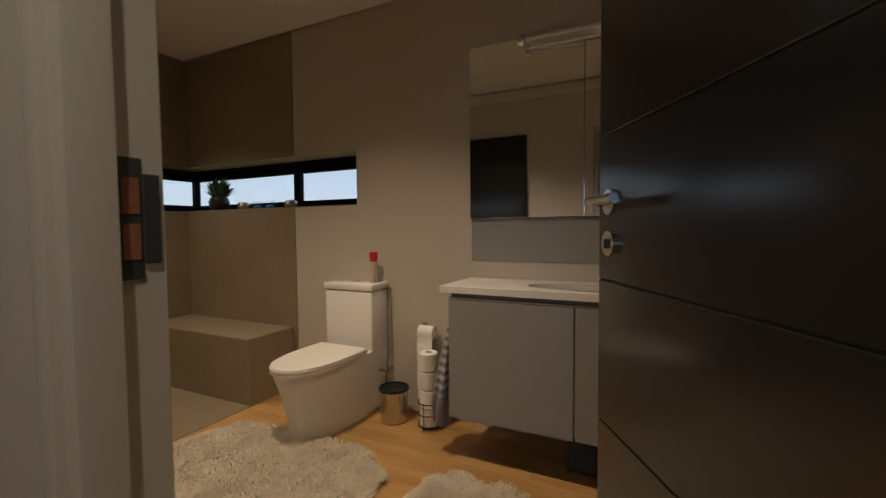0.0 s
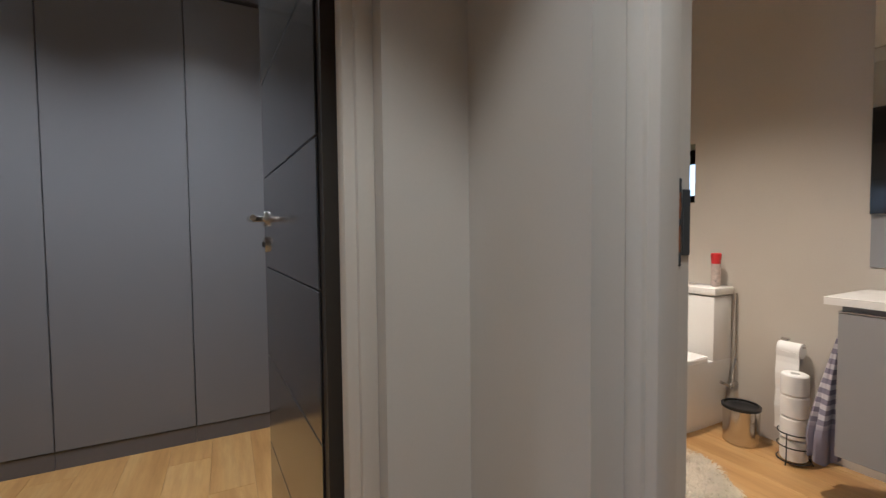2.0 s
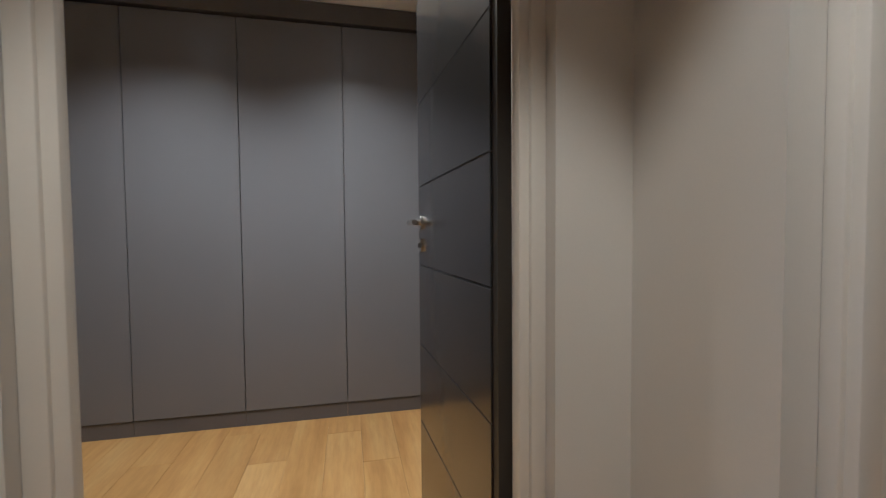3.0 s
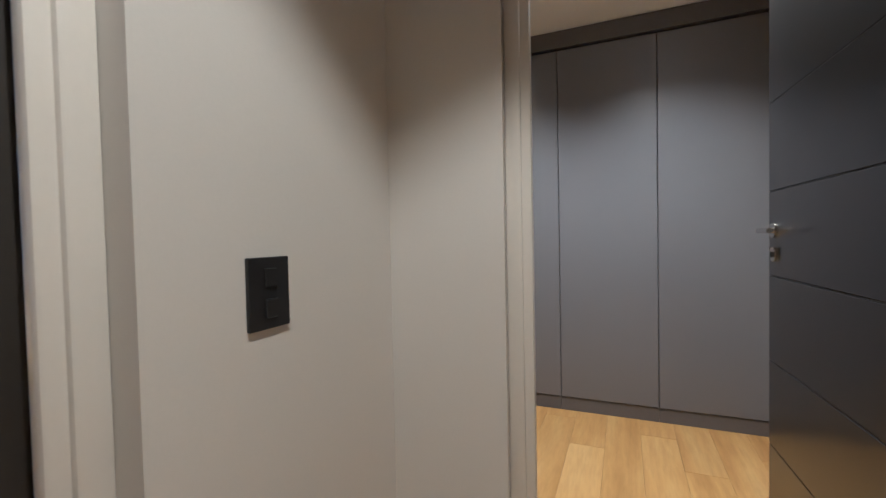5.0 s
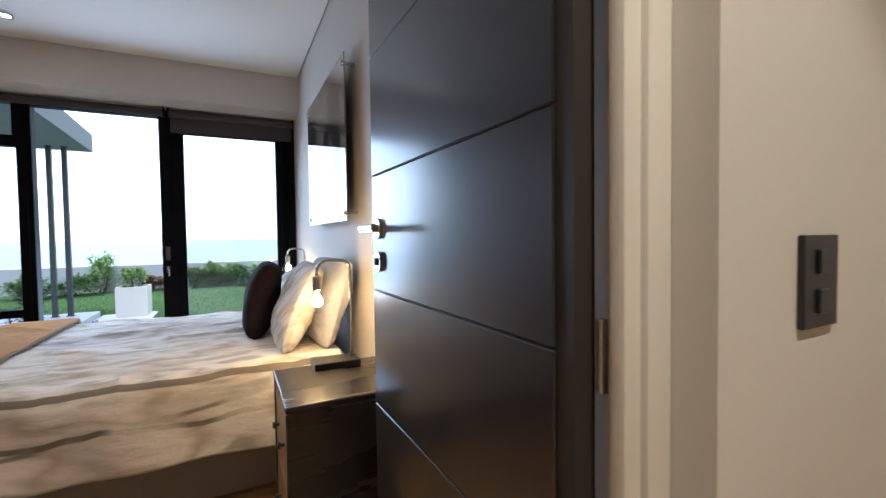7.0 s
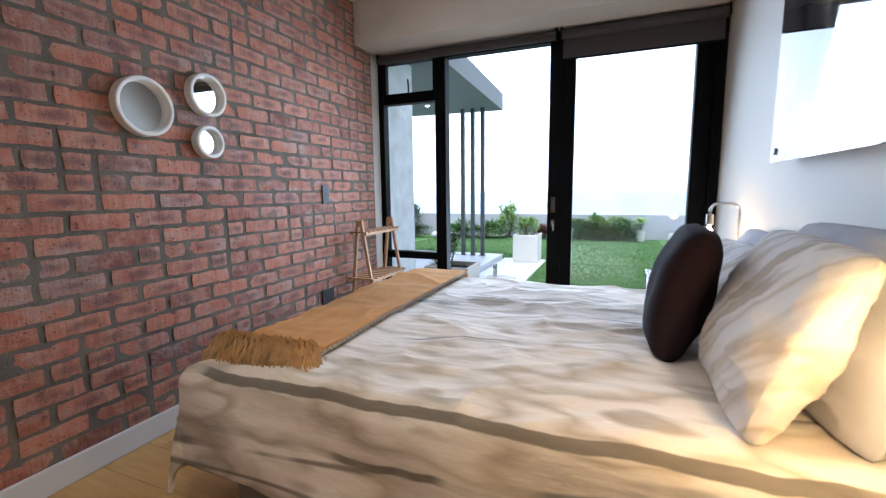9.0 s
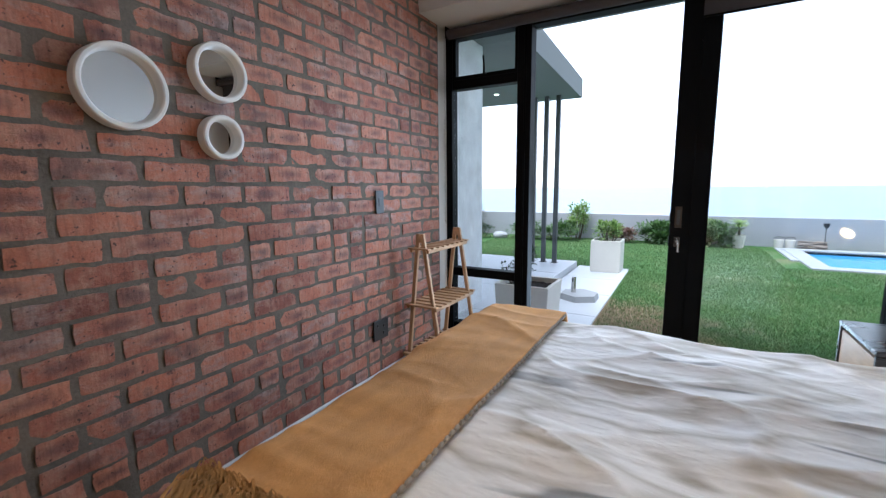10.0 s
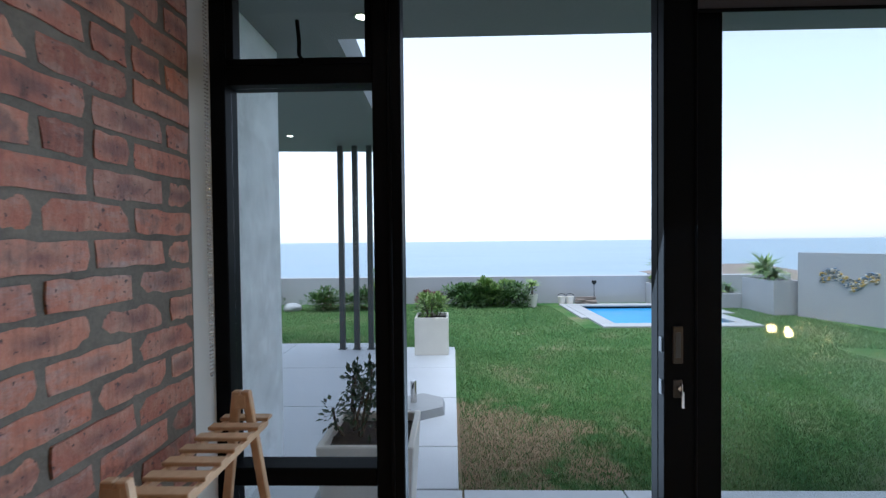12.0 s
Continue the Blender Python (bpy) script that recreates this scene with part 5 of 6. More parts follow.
def pillow(name, m, w, h, t, material, label, sag=0.0, seed=1, crumple=1.0):
    """A soft cushion: w along local y, h along local z, t thick along local x."""
    bm = bmesh.new()
    n = 44
    for side in (-1, 1):
        grid = []
        for i in range(n + 1):
            row = []
            for j in range(n + 1):
                u, v = i / n * 2 - 1, j / n * 2 - 1
                e = (max(0.0, 1 - u * u) * max(0.0, 1 - v * v)) ** 0.36
                pinch = 1 - 0.07 * (1 - abs(v)) * abs(u) ** 2 * 1.0
                pinch2 = 1 - 0.07 * (1 - abs(u)) * abs(v) ** 2
                cr = 1 - abs(noise.noise(Vector((u * 2.1 + 0.6 * v, v * 3.4 - u, seed + 5 * side))))
                cr2 = 1 - abs(noise.noise(Vector((u * 4.5 - v, v * 4.0 + u, seed + 9 + side))))
                wr = 0.014 * noise.noise(Vector((u * 1.7, v * 1.7, seed + side))) + crumple * (0.007 * (cr ** 7 - 0.3) + 0.0025 * (cr2 ** 6 - 0.3))
                rc = 1 - 0.05 * (u * v) ** 6
                row.append(bm.verts.new((side * (t / 2 * e + wr * min(1, e * 2)) + sag * (1 - v) * 0.5, u * w / 2 * pinch2 * rc, v * h / 2 * pinch * rc)))
            grid.append(row)
        for a, b in zip(grid, grid[1:]):
            for j in range(n):
                bm.faces.new((a[j], a[j + 1], b[j + 1], b[j]))
    bmesh.ops.remove_doubles(bm, verts=bm.verts, dist=0.0005)
    th = thing(name, m, label, "pillow" if "pillow" in name else "cushion", "pillows on the bed" if "pillow" in name else "")
    part("cover", bm, material, th, smooth=True)
    return th


TOPZ = BED_Z + 0.045
pillow("pillow", pose(0.020, -3.42, TOPZ + 0.225, 0, -14, 4), 0.64, 0.46, 0.17, M_PILLOWG, "plain pale grey pillow propped against the wall", 0.02, 3)
pillow("pillow", pose(0.165, -3.40, TOPZ + 0.215, 0, -20, -3), 0.66, 0.45, 0.17, M_PILLOW, "printed pale cotton pillow leaning on another", 0.02, 5)
pillow("pillow", pose(-0.005, -4.30, TOPZ + 0.170, 0, -20, -3), 0.62, 0.40, 0.15, M_PILLOWG, "plain pale grey pillow propped against the wall", 0.02, 7)
pillow("pillow", pose(0.125, -4.29, TOPZ + 0.150, 0, -32, 4), 0.62, 0.38, 0.16, M_PILLOW, "printed pale cotton pillow leaning on another", 0.02, 9)
pillow("scatter_cushion", pose(0.315, -3.77, TOPZ + 0.205, 0, -10, -4), 0.45, 0.44, 0.20, M_CUSHION, "dark plum scatter cushion standing on the bed", 0.02, 11, 0.15)


# ---------------------------------------------------------------- nightstands and lamps
def nightstand(y0, y1, label):
    th = thing("nightstand", (0.112, (y0 + y1) / 2, 0), label, "nightstand", "black nightstands")
    h = (y1 - y0) / 2
    part("body", boxes((-0.215, 0.208, -h + 0.012, h - 0.012, 0.03, 0.60)), M_BLACKWOOD, th)
    for s in (-1, 1):
        bm = bmesh.new()
        box(bm, -0.225, 0.230, s * h - 0.010 * (s + 1), s * h + 0.010 * (1 - s), 0.0, 0.612, 0.003)
        part("side_panel", bm, M_BLACKWOOD, th)
    bm = bmesh.new()
    box(bm, -0.225, 0.232, -h, h, 0.612, 0.634, 0.005, 2)
    part("top", bm, M_BLACKWOOD, th)
    for k in range(2):
        z0 = 0.045 + k * 0.28
        d = part("drawer", boxes((0.2085, 0.224, -h + 0.022, h - 0.022, z0, z0 + 0.27, 0.002)), M_DRAWER, th, "oak drawer front")
        for z in (z0 + 0.135,):
            for yy in (-0.09, 0.09):
                bm = bmesh.new()
                cyl(bm, (0.224, yy, z), (0.240, yy, z), 0.006, seg=12)
                cyl(bm, (0.238, yy, z), (0.248, yy, z), 0.013, 0.011, seg=14)
                part("knob", bm, M_BLACKPL, d, "small black knob", True)
    return th


nightstand(-2.845, -2.402, "black stained nightstand with oak drawers beside the open door")
nightstand(-5.20, -4.77, "black stained nightstand with oak drawers near the window")


def bulb_lamp(x, y, label, glow):
    th = thing("bedside_lamp", (x, y, 0.634), label, "lamp", "bedside lamps")
    bm = bmesh.new()
    box(bm, -0.045, 0.145, -0.055, 0.055, 0.0, 0.028, 0.003)
    part("base_block", bm, M_BLACKPL, th)
    pts = [(-0.02, 0, 0.026), (-0.02, 0, 0.40)]
    for k in range(1, 9):
        a = math.pi / 2 * k / 8
        pts.append((0.025 - 0.045 * math.cos(a), 0, 0.40 + 0.045 * math.sin(a)))
    for k in range(0, 9):
        a = math.pi / 2 * k / 8
        pts.append((0.075 + 0.045 * math.sin(a), 0, 0.40 + 0.045 * math.cos(a)))
    pts.append((0.12, 0, 0.375))
    bm = bmesh.new()
    tube(bm, pts, 0.0075, 12)
    part("bent_arm", bm, M_CHROME, th, "bent polished steel arm", True)
    bm = bmesh.new()
    lathe(bm, [(0.012, 0.385), (0.019, 0.380), (0.019, 0.325), (0.015, 0.322)], 20, (0.12, 0, 0))
    part("socket", bm, M_BRASS, th, smooth=True)
    bm = bmesh.new()
    lathe(bm, [(0.015, 0.323), (0.020, 0.315), (0.038, 0.300), (0.046, 0.277), (0.044, 0.258), (0.032, 0.238), (0.012, 0.229), (0.0, 0.228)], 24, (0.12, 0, 0))
    part("bulb", bm, M_GLASS, th, "clear round glass bulb", True).visible_shadow = False
    bm = bmesh.new()
    lathe(bm, [(0.0, 0.255), (0.018, 0.262), (0.022, 0.280), (0.014, 0.300), (0.004, 0.312)], 16, (0.12, 0, 0))
    part("filament", bm, glow, th, "glowing filament", True)


bulb_lamp(0.050, -2.79, "bent steel table lamp with a bare lit globe bulb", M_BULB)
bulb_lamp(-0.070, -4.88, "bent steel lamp with a dimly lit globe bulb by the window", M_DIMBULB)

# ---------------------------------------------------------------- wall picture
th = thing("glass_picture", (-0.05, -3.73, 1.69), "large glossy dark print on steel stand-offs above the bed", "picture")
part("print_panel", boxes((-0.006, 0.0, -0.572, 0.572, -0.428, 0.430)), M_PICTURE, th)
for y in (-0.53, 0.53):
    for z in (-0.385, 0.385):
        bm = bmesh.new()
        cyl(bm, (-0.068, y, z), (-0.0062, y, z), 0.010, seg=14)
        cyl(bm, (0.0002, y, z), (0.008, y, z), 0.014, seg=16)
        part("stand_off", bm, M_CHROME, th, "polished steel stand-off", True)

# ---------------------------------------------------------------- outside: ground, paving, pool, walls
GZ = -0.17
PX0, PX1, PY0, PY1 = -3.42, -1.20, -14.12, -11.98
bm = bmesh.new()
far = 900
xs, ys = [-far, PX0, PX1, far], [-17.0, PY0, PY1, far]
gv = [[bm.verts.new((x, y, GZ)) for y in ys] for x in xs]
for i in range(3):
    for j in range(3):
        if i == 1 and j == 1:
            continue
        bm.faces.new((gv[i][j], gv[i + 1][j], gv[i + 1][j + 1], gv[i][j + 1]))
structure("ground", bm, M_LAWN, "garden lawn, green with dry patches", "lawn")
bm = bmesh.new()
bm.faces.new([bm.verts.new(p) for p in ((-far, -17.0, GZ), (far, -17.0, GZ), (far, -34.0, -12.5), (-far, -34.0, -12.5))])
structure("cliff_slope", bm, M_BARK, "slope falling away behind the garden wall", "ground")
bm = bmesh.new()
q = [bm.verts.new(p) for p in ((-4800, -30, -12), (4800, -30, -12), (4800, -4700, -12), (-4800, -4700, -12))]
bm.faces.new(q)
structure("water", bm, M_SEA, "pale blue-green sea reaching the horizon", "sea")


PZ = -0.15
paving = thing("pavement", (0, 0, 0), "pale cement paving slabs along the house and lawn", "paving", "", "structure")
edges = [-7.2, -5.2, -3.2, -1.25, 0.72, 1.705]
for a, b in zip(edges, edges[1:]):
    part("paving_slab", boxes((a + 0.004, b - 0.004, -6.79, -5.72, PZ - 0.1, PZ, 0.004)), M_PAVE, paving)
ys = [-10.36, -9.35, -8.35, -7.35, -6.795]
for a, b in zip(ys, ys[1:]):
    part("paving_slab", boxes((1.735, 2.545, a + 0.004, b - 0.004, PZ - 0.1, PZ, 0.004)), M_PAVE, paving)
part("paving_slab", boxes((1.713, 2.545, -6.787, -5.72, PZ - 0.1, PZ, 0.004)), M_PAVE, paving)
patio = thing("patio_floor", (0, 0, 0), "raised pale cement patio under the flat roof", "patio", "", "structure")
for i, (a, b) in enumerate(((2.56, 4.0), (4.0, 5.5), (5.5, 7.0), (7.0, 9.0))):
    for c, d in ((-10.25, -9.05), (-9.05, -7.9), (-7.9, -6.75), (-6.75, -5.72)):
        part("paving_slab", boxes((a + 0.004, b - 0.004, c + 0.004, d - 0.004, GZ - 0.05, -0.06, 0.004)), M_PAVE, patio)
# thin strip darker than the paving, from the threshold out to y -6.21
M_DOOR_STRIP = surf("lilac_grey_strip", (0.36, 0.37, 0.41), 0.6, var=0.1, big=2.5, fine=60, bumps=0.15)
structure("door_strip", boxes((-0.30, 2.52, -6.21, -5.722, PZ - 0.08, PZ + 0.005, 0.003)), M_DOOR_STRIP, "darker lilac-grey strip on the paving in front of the sliding door", "step")
structure("threshold", boxes((-0.3, 2.60, -5.72, -5.712 + 0.0, -0.2, -0.03)), M_PAVE, "cement threshold below the sliding door", "threshold")
structure("fin_wall", boxes((2.94, 3.24, -7.06, -5.80, -0.2, 2.698)), M_CONC, "weathered grey cement fin wall outside the window", "wall")
structure("outer_wall_return", boxes((2.66, 3.24, -5.80, -5.60, -0.2, 2.78)), M_CONC, "grey cement outer wall", "wall")
structure("outer_wall_west", boxes((-8.0, -0.245, -5.80, -5.60, -0.2, 2.78)), M_CONC, "grey cement outer wall", "wall")
bm = bmesh.new()
lo = [bm.verts.new(p) for p in ((-9, -5.82, 2.70), (-9, -6.90, 2.70), (2.48, -6.90, 2.70), (2.60, -10.34, 2.70), (9.5, -9.80, 2.70), (9.5, -5.82, 2.70))]
hi = [bm.verts.new((v.co.x, v.co.y, 3.0)) for v in lo]
bm.faces.new(lo)
bm.faces.new(hi[::-1])
for i in range(6):
    bm.faces.new((lo[i], lo[(i + 1) % 6], hi[(i + 1) % 6], hi[i]))
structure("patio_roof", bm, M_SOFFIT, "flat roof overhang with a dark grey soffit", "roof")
for x, y in ((3.72, -9.32), (2.27, -6.63)):
    th = thing("soffit_downlight", (x, y, 2.70), "small round soffit downlight, lit", "downlight", "soffit downlights")
    bm = bmesh.new()
    lathe(bm, [(0.030, 0.0), (0.034, -0.006), (0.045, -0.006), (0.046, 0.0)], 20)
    part("trim_ring", bm, M_CHROME, th, smooth=True)
    bm = bmesh.new()
    cyl(bm, (0, 0, -0.001), (0, 0, -0.004), 0.03, seg=20)
    part("lens", bm, M_LED, th)
for x in (2.877, 3.072, 3.268):
    th = thing("patio_post", (x, -9.92, -0.06), "slim square dark steel post carrying the patio roof", "post", "patio posts")
    bm = bmesh.new()
    box(bm, -0.035, 0.035, -0.035, 0.035, 0.0, 2.758, 0.004)
    part("shaft", bm, M_STEEL_DK, th)
    bm = bmesh.new()
    box(bm, -0.055, 0.055, -0.055, 0.055, 0.0, 0.006)
    part("foot_plate", bm, M_STEEL_DK, th)

# boundary walls
structure("garden_wall", boxes((-6.5, 14, -14.95, -14.72, GZ - 0.3, 0.50, 0.006)), M_GWALL, "low lilac-grey rendered garden wall", "wall")
bm = bmesh.new()
a, b = Vector((-5.07, -12.72, 0)), Vector((-7.17, -8.0, 0))
d = (b - a).normalized()
nrm = Vector((d.y, -d.x, 0))
lo = [a, b, b - nrm * 0.22, a - nrm * 0.22]
lv = [bm.verts.new((p.x, p.y, GZ - 0.2)) for p in lo]
hv = [bm.verts.new((p.x, p.y, 1.10)) for p in lo]
bm.faces.new(lv)
bm.faces.new(hv)
for i in range(4):
    bm.faces.new((lv[i], lv[(i + 1) % 4], hv[(i + 1) % 4], hv[i]))
structure("garden_wall_side", bm, M_GWALL, "taller grey rendered side garden wall", "wall")
# coloured stone relief on the side wall
th = thing("wall_relief", pose(-5.395, -11.99, 0.62, 0, 0, math.degrees(math.atan2(d.y, d.x))), "wavy mosaic relief of coloured pebbles on the garden wall", "wall art")
rng = random.Random(8)
cols = [surf("mosaic_" + n_, c_, 0.5, var=0.2) for n_, c_ in (("ochre", (0.45, 0.30, 0.08)), ("blue", (0.10, 0.16, 0.25)), ("cream", (0.55, 0.50, 0.42)), ("slate", (0.12, 0.13, 0.13)))]
for k in range(46):
    s = k / 45
    for w in range(4):
        bm = bmesh.new()
        bmesh.ops.create_icosphere(bm, subdivisions=1, radius=1.0)
        x = (s - 0.5) * 0.82 + rng.uniform(-0.02, 0.02)
        z = 0.10 * math.sin(s * 8.0) * (1 if s < 0.9 else 0.4) + rng.uniform(-0.10, 0.10)
        bmesh.ops.transform(bm, matrix=Matrix.LocRotScale((x, -0.012, z), None, (rng.uniform(0.018, 0.035), 0.018, rng.uniform(0.016, 0.030))), verts=bm.verts)
        part("pebble", bm, cols[rng.randrange(4)], th)

# swimming pool
pool = thing("swimming_pool", (0, 0, 0), "small blue swimming pool with pale stone coping", "pool", "", "structure")
part("pool_shell", boxes((PX0, PX1, PY0, PY1, -1.4, -1.3), (PX0 - 0.1, PX0, PY0, PY1, -1.4, GZ), (PX1, PX1 + 0.1, PY0, PY1, -1.4, GZ),
                         (PX0, PX1, PY0 - 0.1, PY0, -1.4, GZ), (PX0, PX1, PY1, PY1 + 0.1, -1.4, GZ)), M_POOL, pool)
part("pool_surface", boxes((PX0, PX1, PY0, PY1, -0.30, GZ - 0.05)), M_WATER, pool, "rippled blue water")
for b in ((PX0 - 0.28, PX1 + 0.30, PY1, PY1 + 0.28), (PX0 - 0.28, PX1 + 0.30, PY0 - 0.28, PY0), (PX1, PX1 + 0.30, PY0, PY1), (PX0 - 0.28, PX0, PY0, PY1)):
    part("coping", boxes((*b, GZ - 0.05, GZ + 0.035, 0.008)), M_POOLEDGE, pool)
part("step_coping", boxes((PX1 + 0.30, PX1 + 0.42, PY0 - 0.28, -12.6, GZ - 0.05, GZ + 0.030, 0.008)), M_POOLEDGE, pool)
part("step_coping", boxes((PX0 - 0.62, PX0 - 0.28, PY0 - 0.28, -13.0, GZ - 0.05, GZ + 0.030, 0.008)), M_POOLEDGE, pool)


# ---------------------------------------------------------------- planting
def leaves(points, dirs, length, width, material, parent, name="foliage", curve=0.2, kind="stuff", label=""):
    v, f = [], []
    for p, d in zip(points, dirs):
        d = d.normalized()
        s = d.cross(Vector((0.13, 0.21, 1))).normalized()
        l, w = length * random.uniform(0.7, 1.2), width * random.uniform(0.7, 1.2)
        up = s.cross(d).normalized()
        b = len(v)
        v += [tuple(p), tuple(p + d * l * 0.5 + s * w + up * curve * l * 0.3), tuple(p + d * l - up * curve * l * 0.3), tuple(p + d * l * 0.5 - s * w + up * curve * l * 0.3)]
        f.append((b, b + 1, b + 2, b + 3))
    me = bpy.data.meshes.new(name)
    me.from_pydata(v, [], f)
    me.materials.append(material)
    o = new(name, me)
    o.parent = parent
    return tagged(o, label, kind=kind)


def shrub(name, at, rx, ry, h, count, leaf, material, label, seed, airy=0.0, category="shrub", stems=7):
    random.seed(seed)
    th = thing(name, at, label, category, "garden planting")
    bm = bmesh.new()
    lumps = [(Vector((random.uniform(-0.75, 0.75) * rx, random.uniform(-0.7, 0.7) * ry, random.uniform(0.35, 0.85) * h)), random.uniform(0.25, 0.45)) for _ in range(9 + int(rx * 8))]
    for k in range(stems):
        c, _ = lumps[k % len(lumps)]
        base = Vector((c.x * 0.5, c.y * 0.5, 0))
        tube(bm, [base, base.lerp(c, 0.5) + Vector((random.uniform(-.03, .03), random.uniform(-.03, .03), 0)), c + Vector((0, 0, h * 0.1))], 0.006 + 0.006 * h, 6)
    part("stems", bm, M_BARK, th, "thin brown stems")
    pts, dirs = [], []
    for _ in range(count):
        c, r = random.choice(lumps)
        d = Vector((random.gauss(0, 1), random.gauss(0, 1), random.gauss(0.25, 1))).normalized()
        q = random.random() ** (0.35 + airy)
        p = c + Vector((d.x * r * rx * q * 1.1, d.y * r * ry * q * 1.1, d.z * r * h * q * 0.9))
        if p.z < 0.01:
            p.z = 0.01 + random.random() * 0.05
        pts.append(p)
        dirs.append(d + Vector((0, 0, 0.3)))
    leaves(pts, dirs, leaf, leaf * 0.28, material, th, label="many small leaves")
    return th


def rosette(name, at, count, length, material, label, trunk=0.0, seed=1):
    random.seed(seed)
    th = thing(name, at, label, "plant", "garden planting")
    if trunk:
        bm = bmesh.new()
        cyl(bm, (0, 0, 0), (0, 0, trunk), 0.025, 0.018, 10)
        part("stem", bm, M_BARK, th)
    pts, dirs = [], []
    for k in range(count):
        a, e = random.uniform(0, 6.28), random.uniform(0.05, 1.35)
        pts.append(Vector((0, 0, trunk)))
        dirs.append(Vector((math.cos(a) * math.cos(e), math.sin(a) * math.cos(e), math.sin(e))))
    leaves(pts, dirs, length, length * 0.07, material, th, "blades", 0.5, "", "pointed green blades")
    return th


def square_planter(name, x0, x1, y0, y1, z0, z1, label, wall=0.035, taper=0.0, material=M_PLANTER):
    th = thing(name, ((x0 + x1) / 2, (y0 + y1) / 2, z0), label, "planter", "square planters")
    hx, hy, h = (x1 - x0) / 2, (y1 - y0) / 2, z1 - z0
    bm = bmesh.new()
    def ring(dx, dy, z):
        return [bm.verts.new((sx * dx, sy * dy, z)) for sx, sy in ((-1, -1), (1, -1), (1, 1), (-1, 1))]
    rs = [ring(hx - taper, hy - taper, 0), ring(hx, hy, h), ring(hx - wall, hy - wall, h), ring(hx - wall, hy - wall, h - 0.07)]
    for a, b in zip(rs, rs[1:]):
        for i in range(4):
            bm.faces.new((a[i], a[(i + 1) % 4], b[(i + 1) % 4], b[i]))
    bm.faces.new(rs[0])
    bmesh.ops.bevel(bm, geom=[e for e in bm.edges], offset=0.006, segments=1, affect='EDGES')
    part("box", bm, material, th)
    bm = bmesh.new()
    n = 16
    g = [[bm.verts.new(((i / n * 2 - 1) * (hx - wall + 0.002), (j / n * 2 - 1) * (hy - wall + 0.002), h - 0.05 + 0.02 * noise.noise((i * 0.7, j * 0.7, x0)))) for j in range(n + 1)] for i in range(n + 1)]
    for i in range(n):
        for j in range(n):
            bm.faces.new((g[i][j], g[i + 1][j], g[i + 1][j + 1], g[i][j + 1]))
    part("soil", bm, M_SOIL, th, "dark soil", True)
    return th


square_planter("planter_box", 1.965, 2.47, -6.78, -6.30, PZ, 0.355, "large square cream planter with dark soil", 0.035, 0.03)
shrub("citrus_shrub", (2.33, -6.56, 0.30), 0.20, 0.18, 0.36, 420, 0.045, M_LEAF_C, "small leafy evergreen shrub growing in a planter", 21, 0.3)
square_planter("planter_box", 1.825, 2.285, -10.36, -9.90, PZ, 0.36, "white cube planter at the corner of the lawn", 0.03)
shrub("leafy_shrub", (2.03, -10.13, 0.30), 0.22, 0.22, 0.30, 520, 0.075, M_LEAF_B, "bright green leafy shrub in a white planter", 22)
square_planter("planter_box", -5.22, -4.67, -13.75, -12.82, GZ, 0.53, "tall grey planter box beside the garden wall", 0.04, 0.0, M_GWALL)
rosette("agave_plant", (-4.85, -13.05, 0.46), 60, 0.36, M_LEAF_A, "pointed green agave in a planter box", 0.05, 31)
rosette("agave_plant", (-4.95, -13.45, 0.46), 60, 0.52, M_LEAF_B, "spiky yellow-green yucca in a planter box", 0.12, 32)
square_planter("planter_box", -4.67, -4.13, -14.40, -13.75, GZ + 0.003, 0.16, "low grey planter box behind the pool", 0.04, 0.0, M_GWALL)
rosette("agave_plant", (-4.25, -14.1, 0.10), 60, 0.34, M_LEAF_B, "spiky green agave in a low planter", 0.05, 33)
rosette("agave_plant", (-4.52, -14.0, 0.10), 60, 0.28, M_LEAF_A, "small spiky agave in a low planter", 0.05, 37)
square_planter("planter_box", -3.85, -2.98, -14.71, -14.42, GZ + 0.003, 0.33, "grey planter box against the garden wall", 0.04, 0.0, M_GWALL)
shrub("leafy_shrub", (-3.25, -14.56, 0.27), 0.22, 0.14, 0.32, 420, 0.08, M_LEAF_B, "bushy green plant in a planter by the wall", 38)
rosette("palm_plant", (-3.18, -14.56, 0.27), 50, 0.30, M_LEAF_B, "young palm in a planter by the wall", 0.45, 36)
shrub("border_shrub", (1.05, -14.25, GZ), 1.05, 0.35, 0.48, 4200, 0.10, M_LEAF_A, "dense green border shrubs against the garden wall", 41)
shrub("border_shrub", (0.75, -14.3, GZ), 0.5, 0.3, 0.60, 1800, 0.10, M_LEAF_B, "lighter green border shrub", 42)
shrub("border_shrub", (2.35, -14.2, GZ), 0.30, 0.3, 0.34, 800, 0.10, M_LEAF_R, "bronze and green border plant", 43)
shrub("tall_shrub", (3.50, -14.3, GZ), 0.38, 0.35, 0.90, 1500, 0.07, M_LEAF_B, "upright yellow-green garden shrub", 44, 0.3)
shrub("border_shrub", (4.3, -14.0, GZ), 0.9, 0.5, 0.45, 2600, 0.09, M_LEAF_A, "low spreading green border shrub", 45)
shrub("tall_shrub", (6.6, -14.2, GZ), 0.40, 0.35, 1.0, 1500, 0.08, M_LEAF_C, "upright dark shrub by the garden wall", 46, 0.3)
shrub("border_shrub", (6.0, -13.6, GZ), 0.35, 0.3, 0.38, 900, 0.07, M_LEAF_C, "small round dark shrub", 47)
th = thing("garden_stone", (5.45, -13.8, GZ), "pale boulder in the border", "stone")
bm = bmesh.new()
bmesh.ops.create_icosphere(bm, subdivisions=3, radius=1.0)
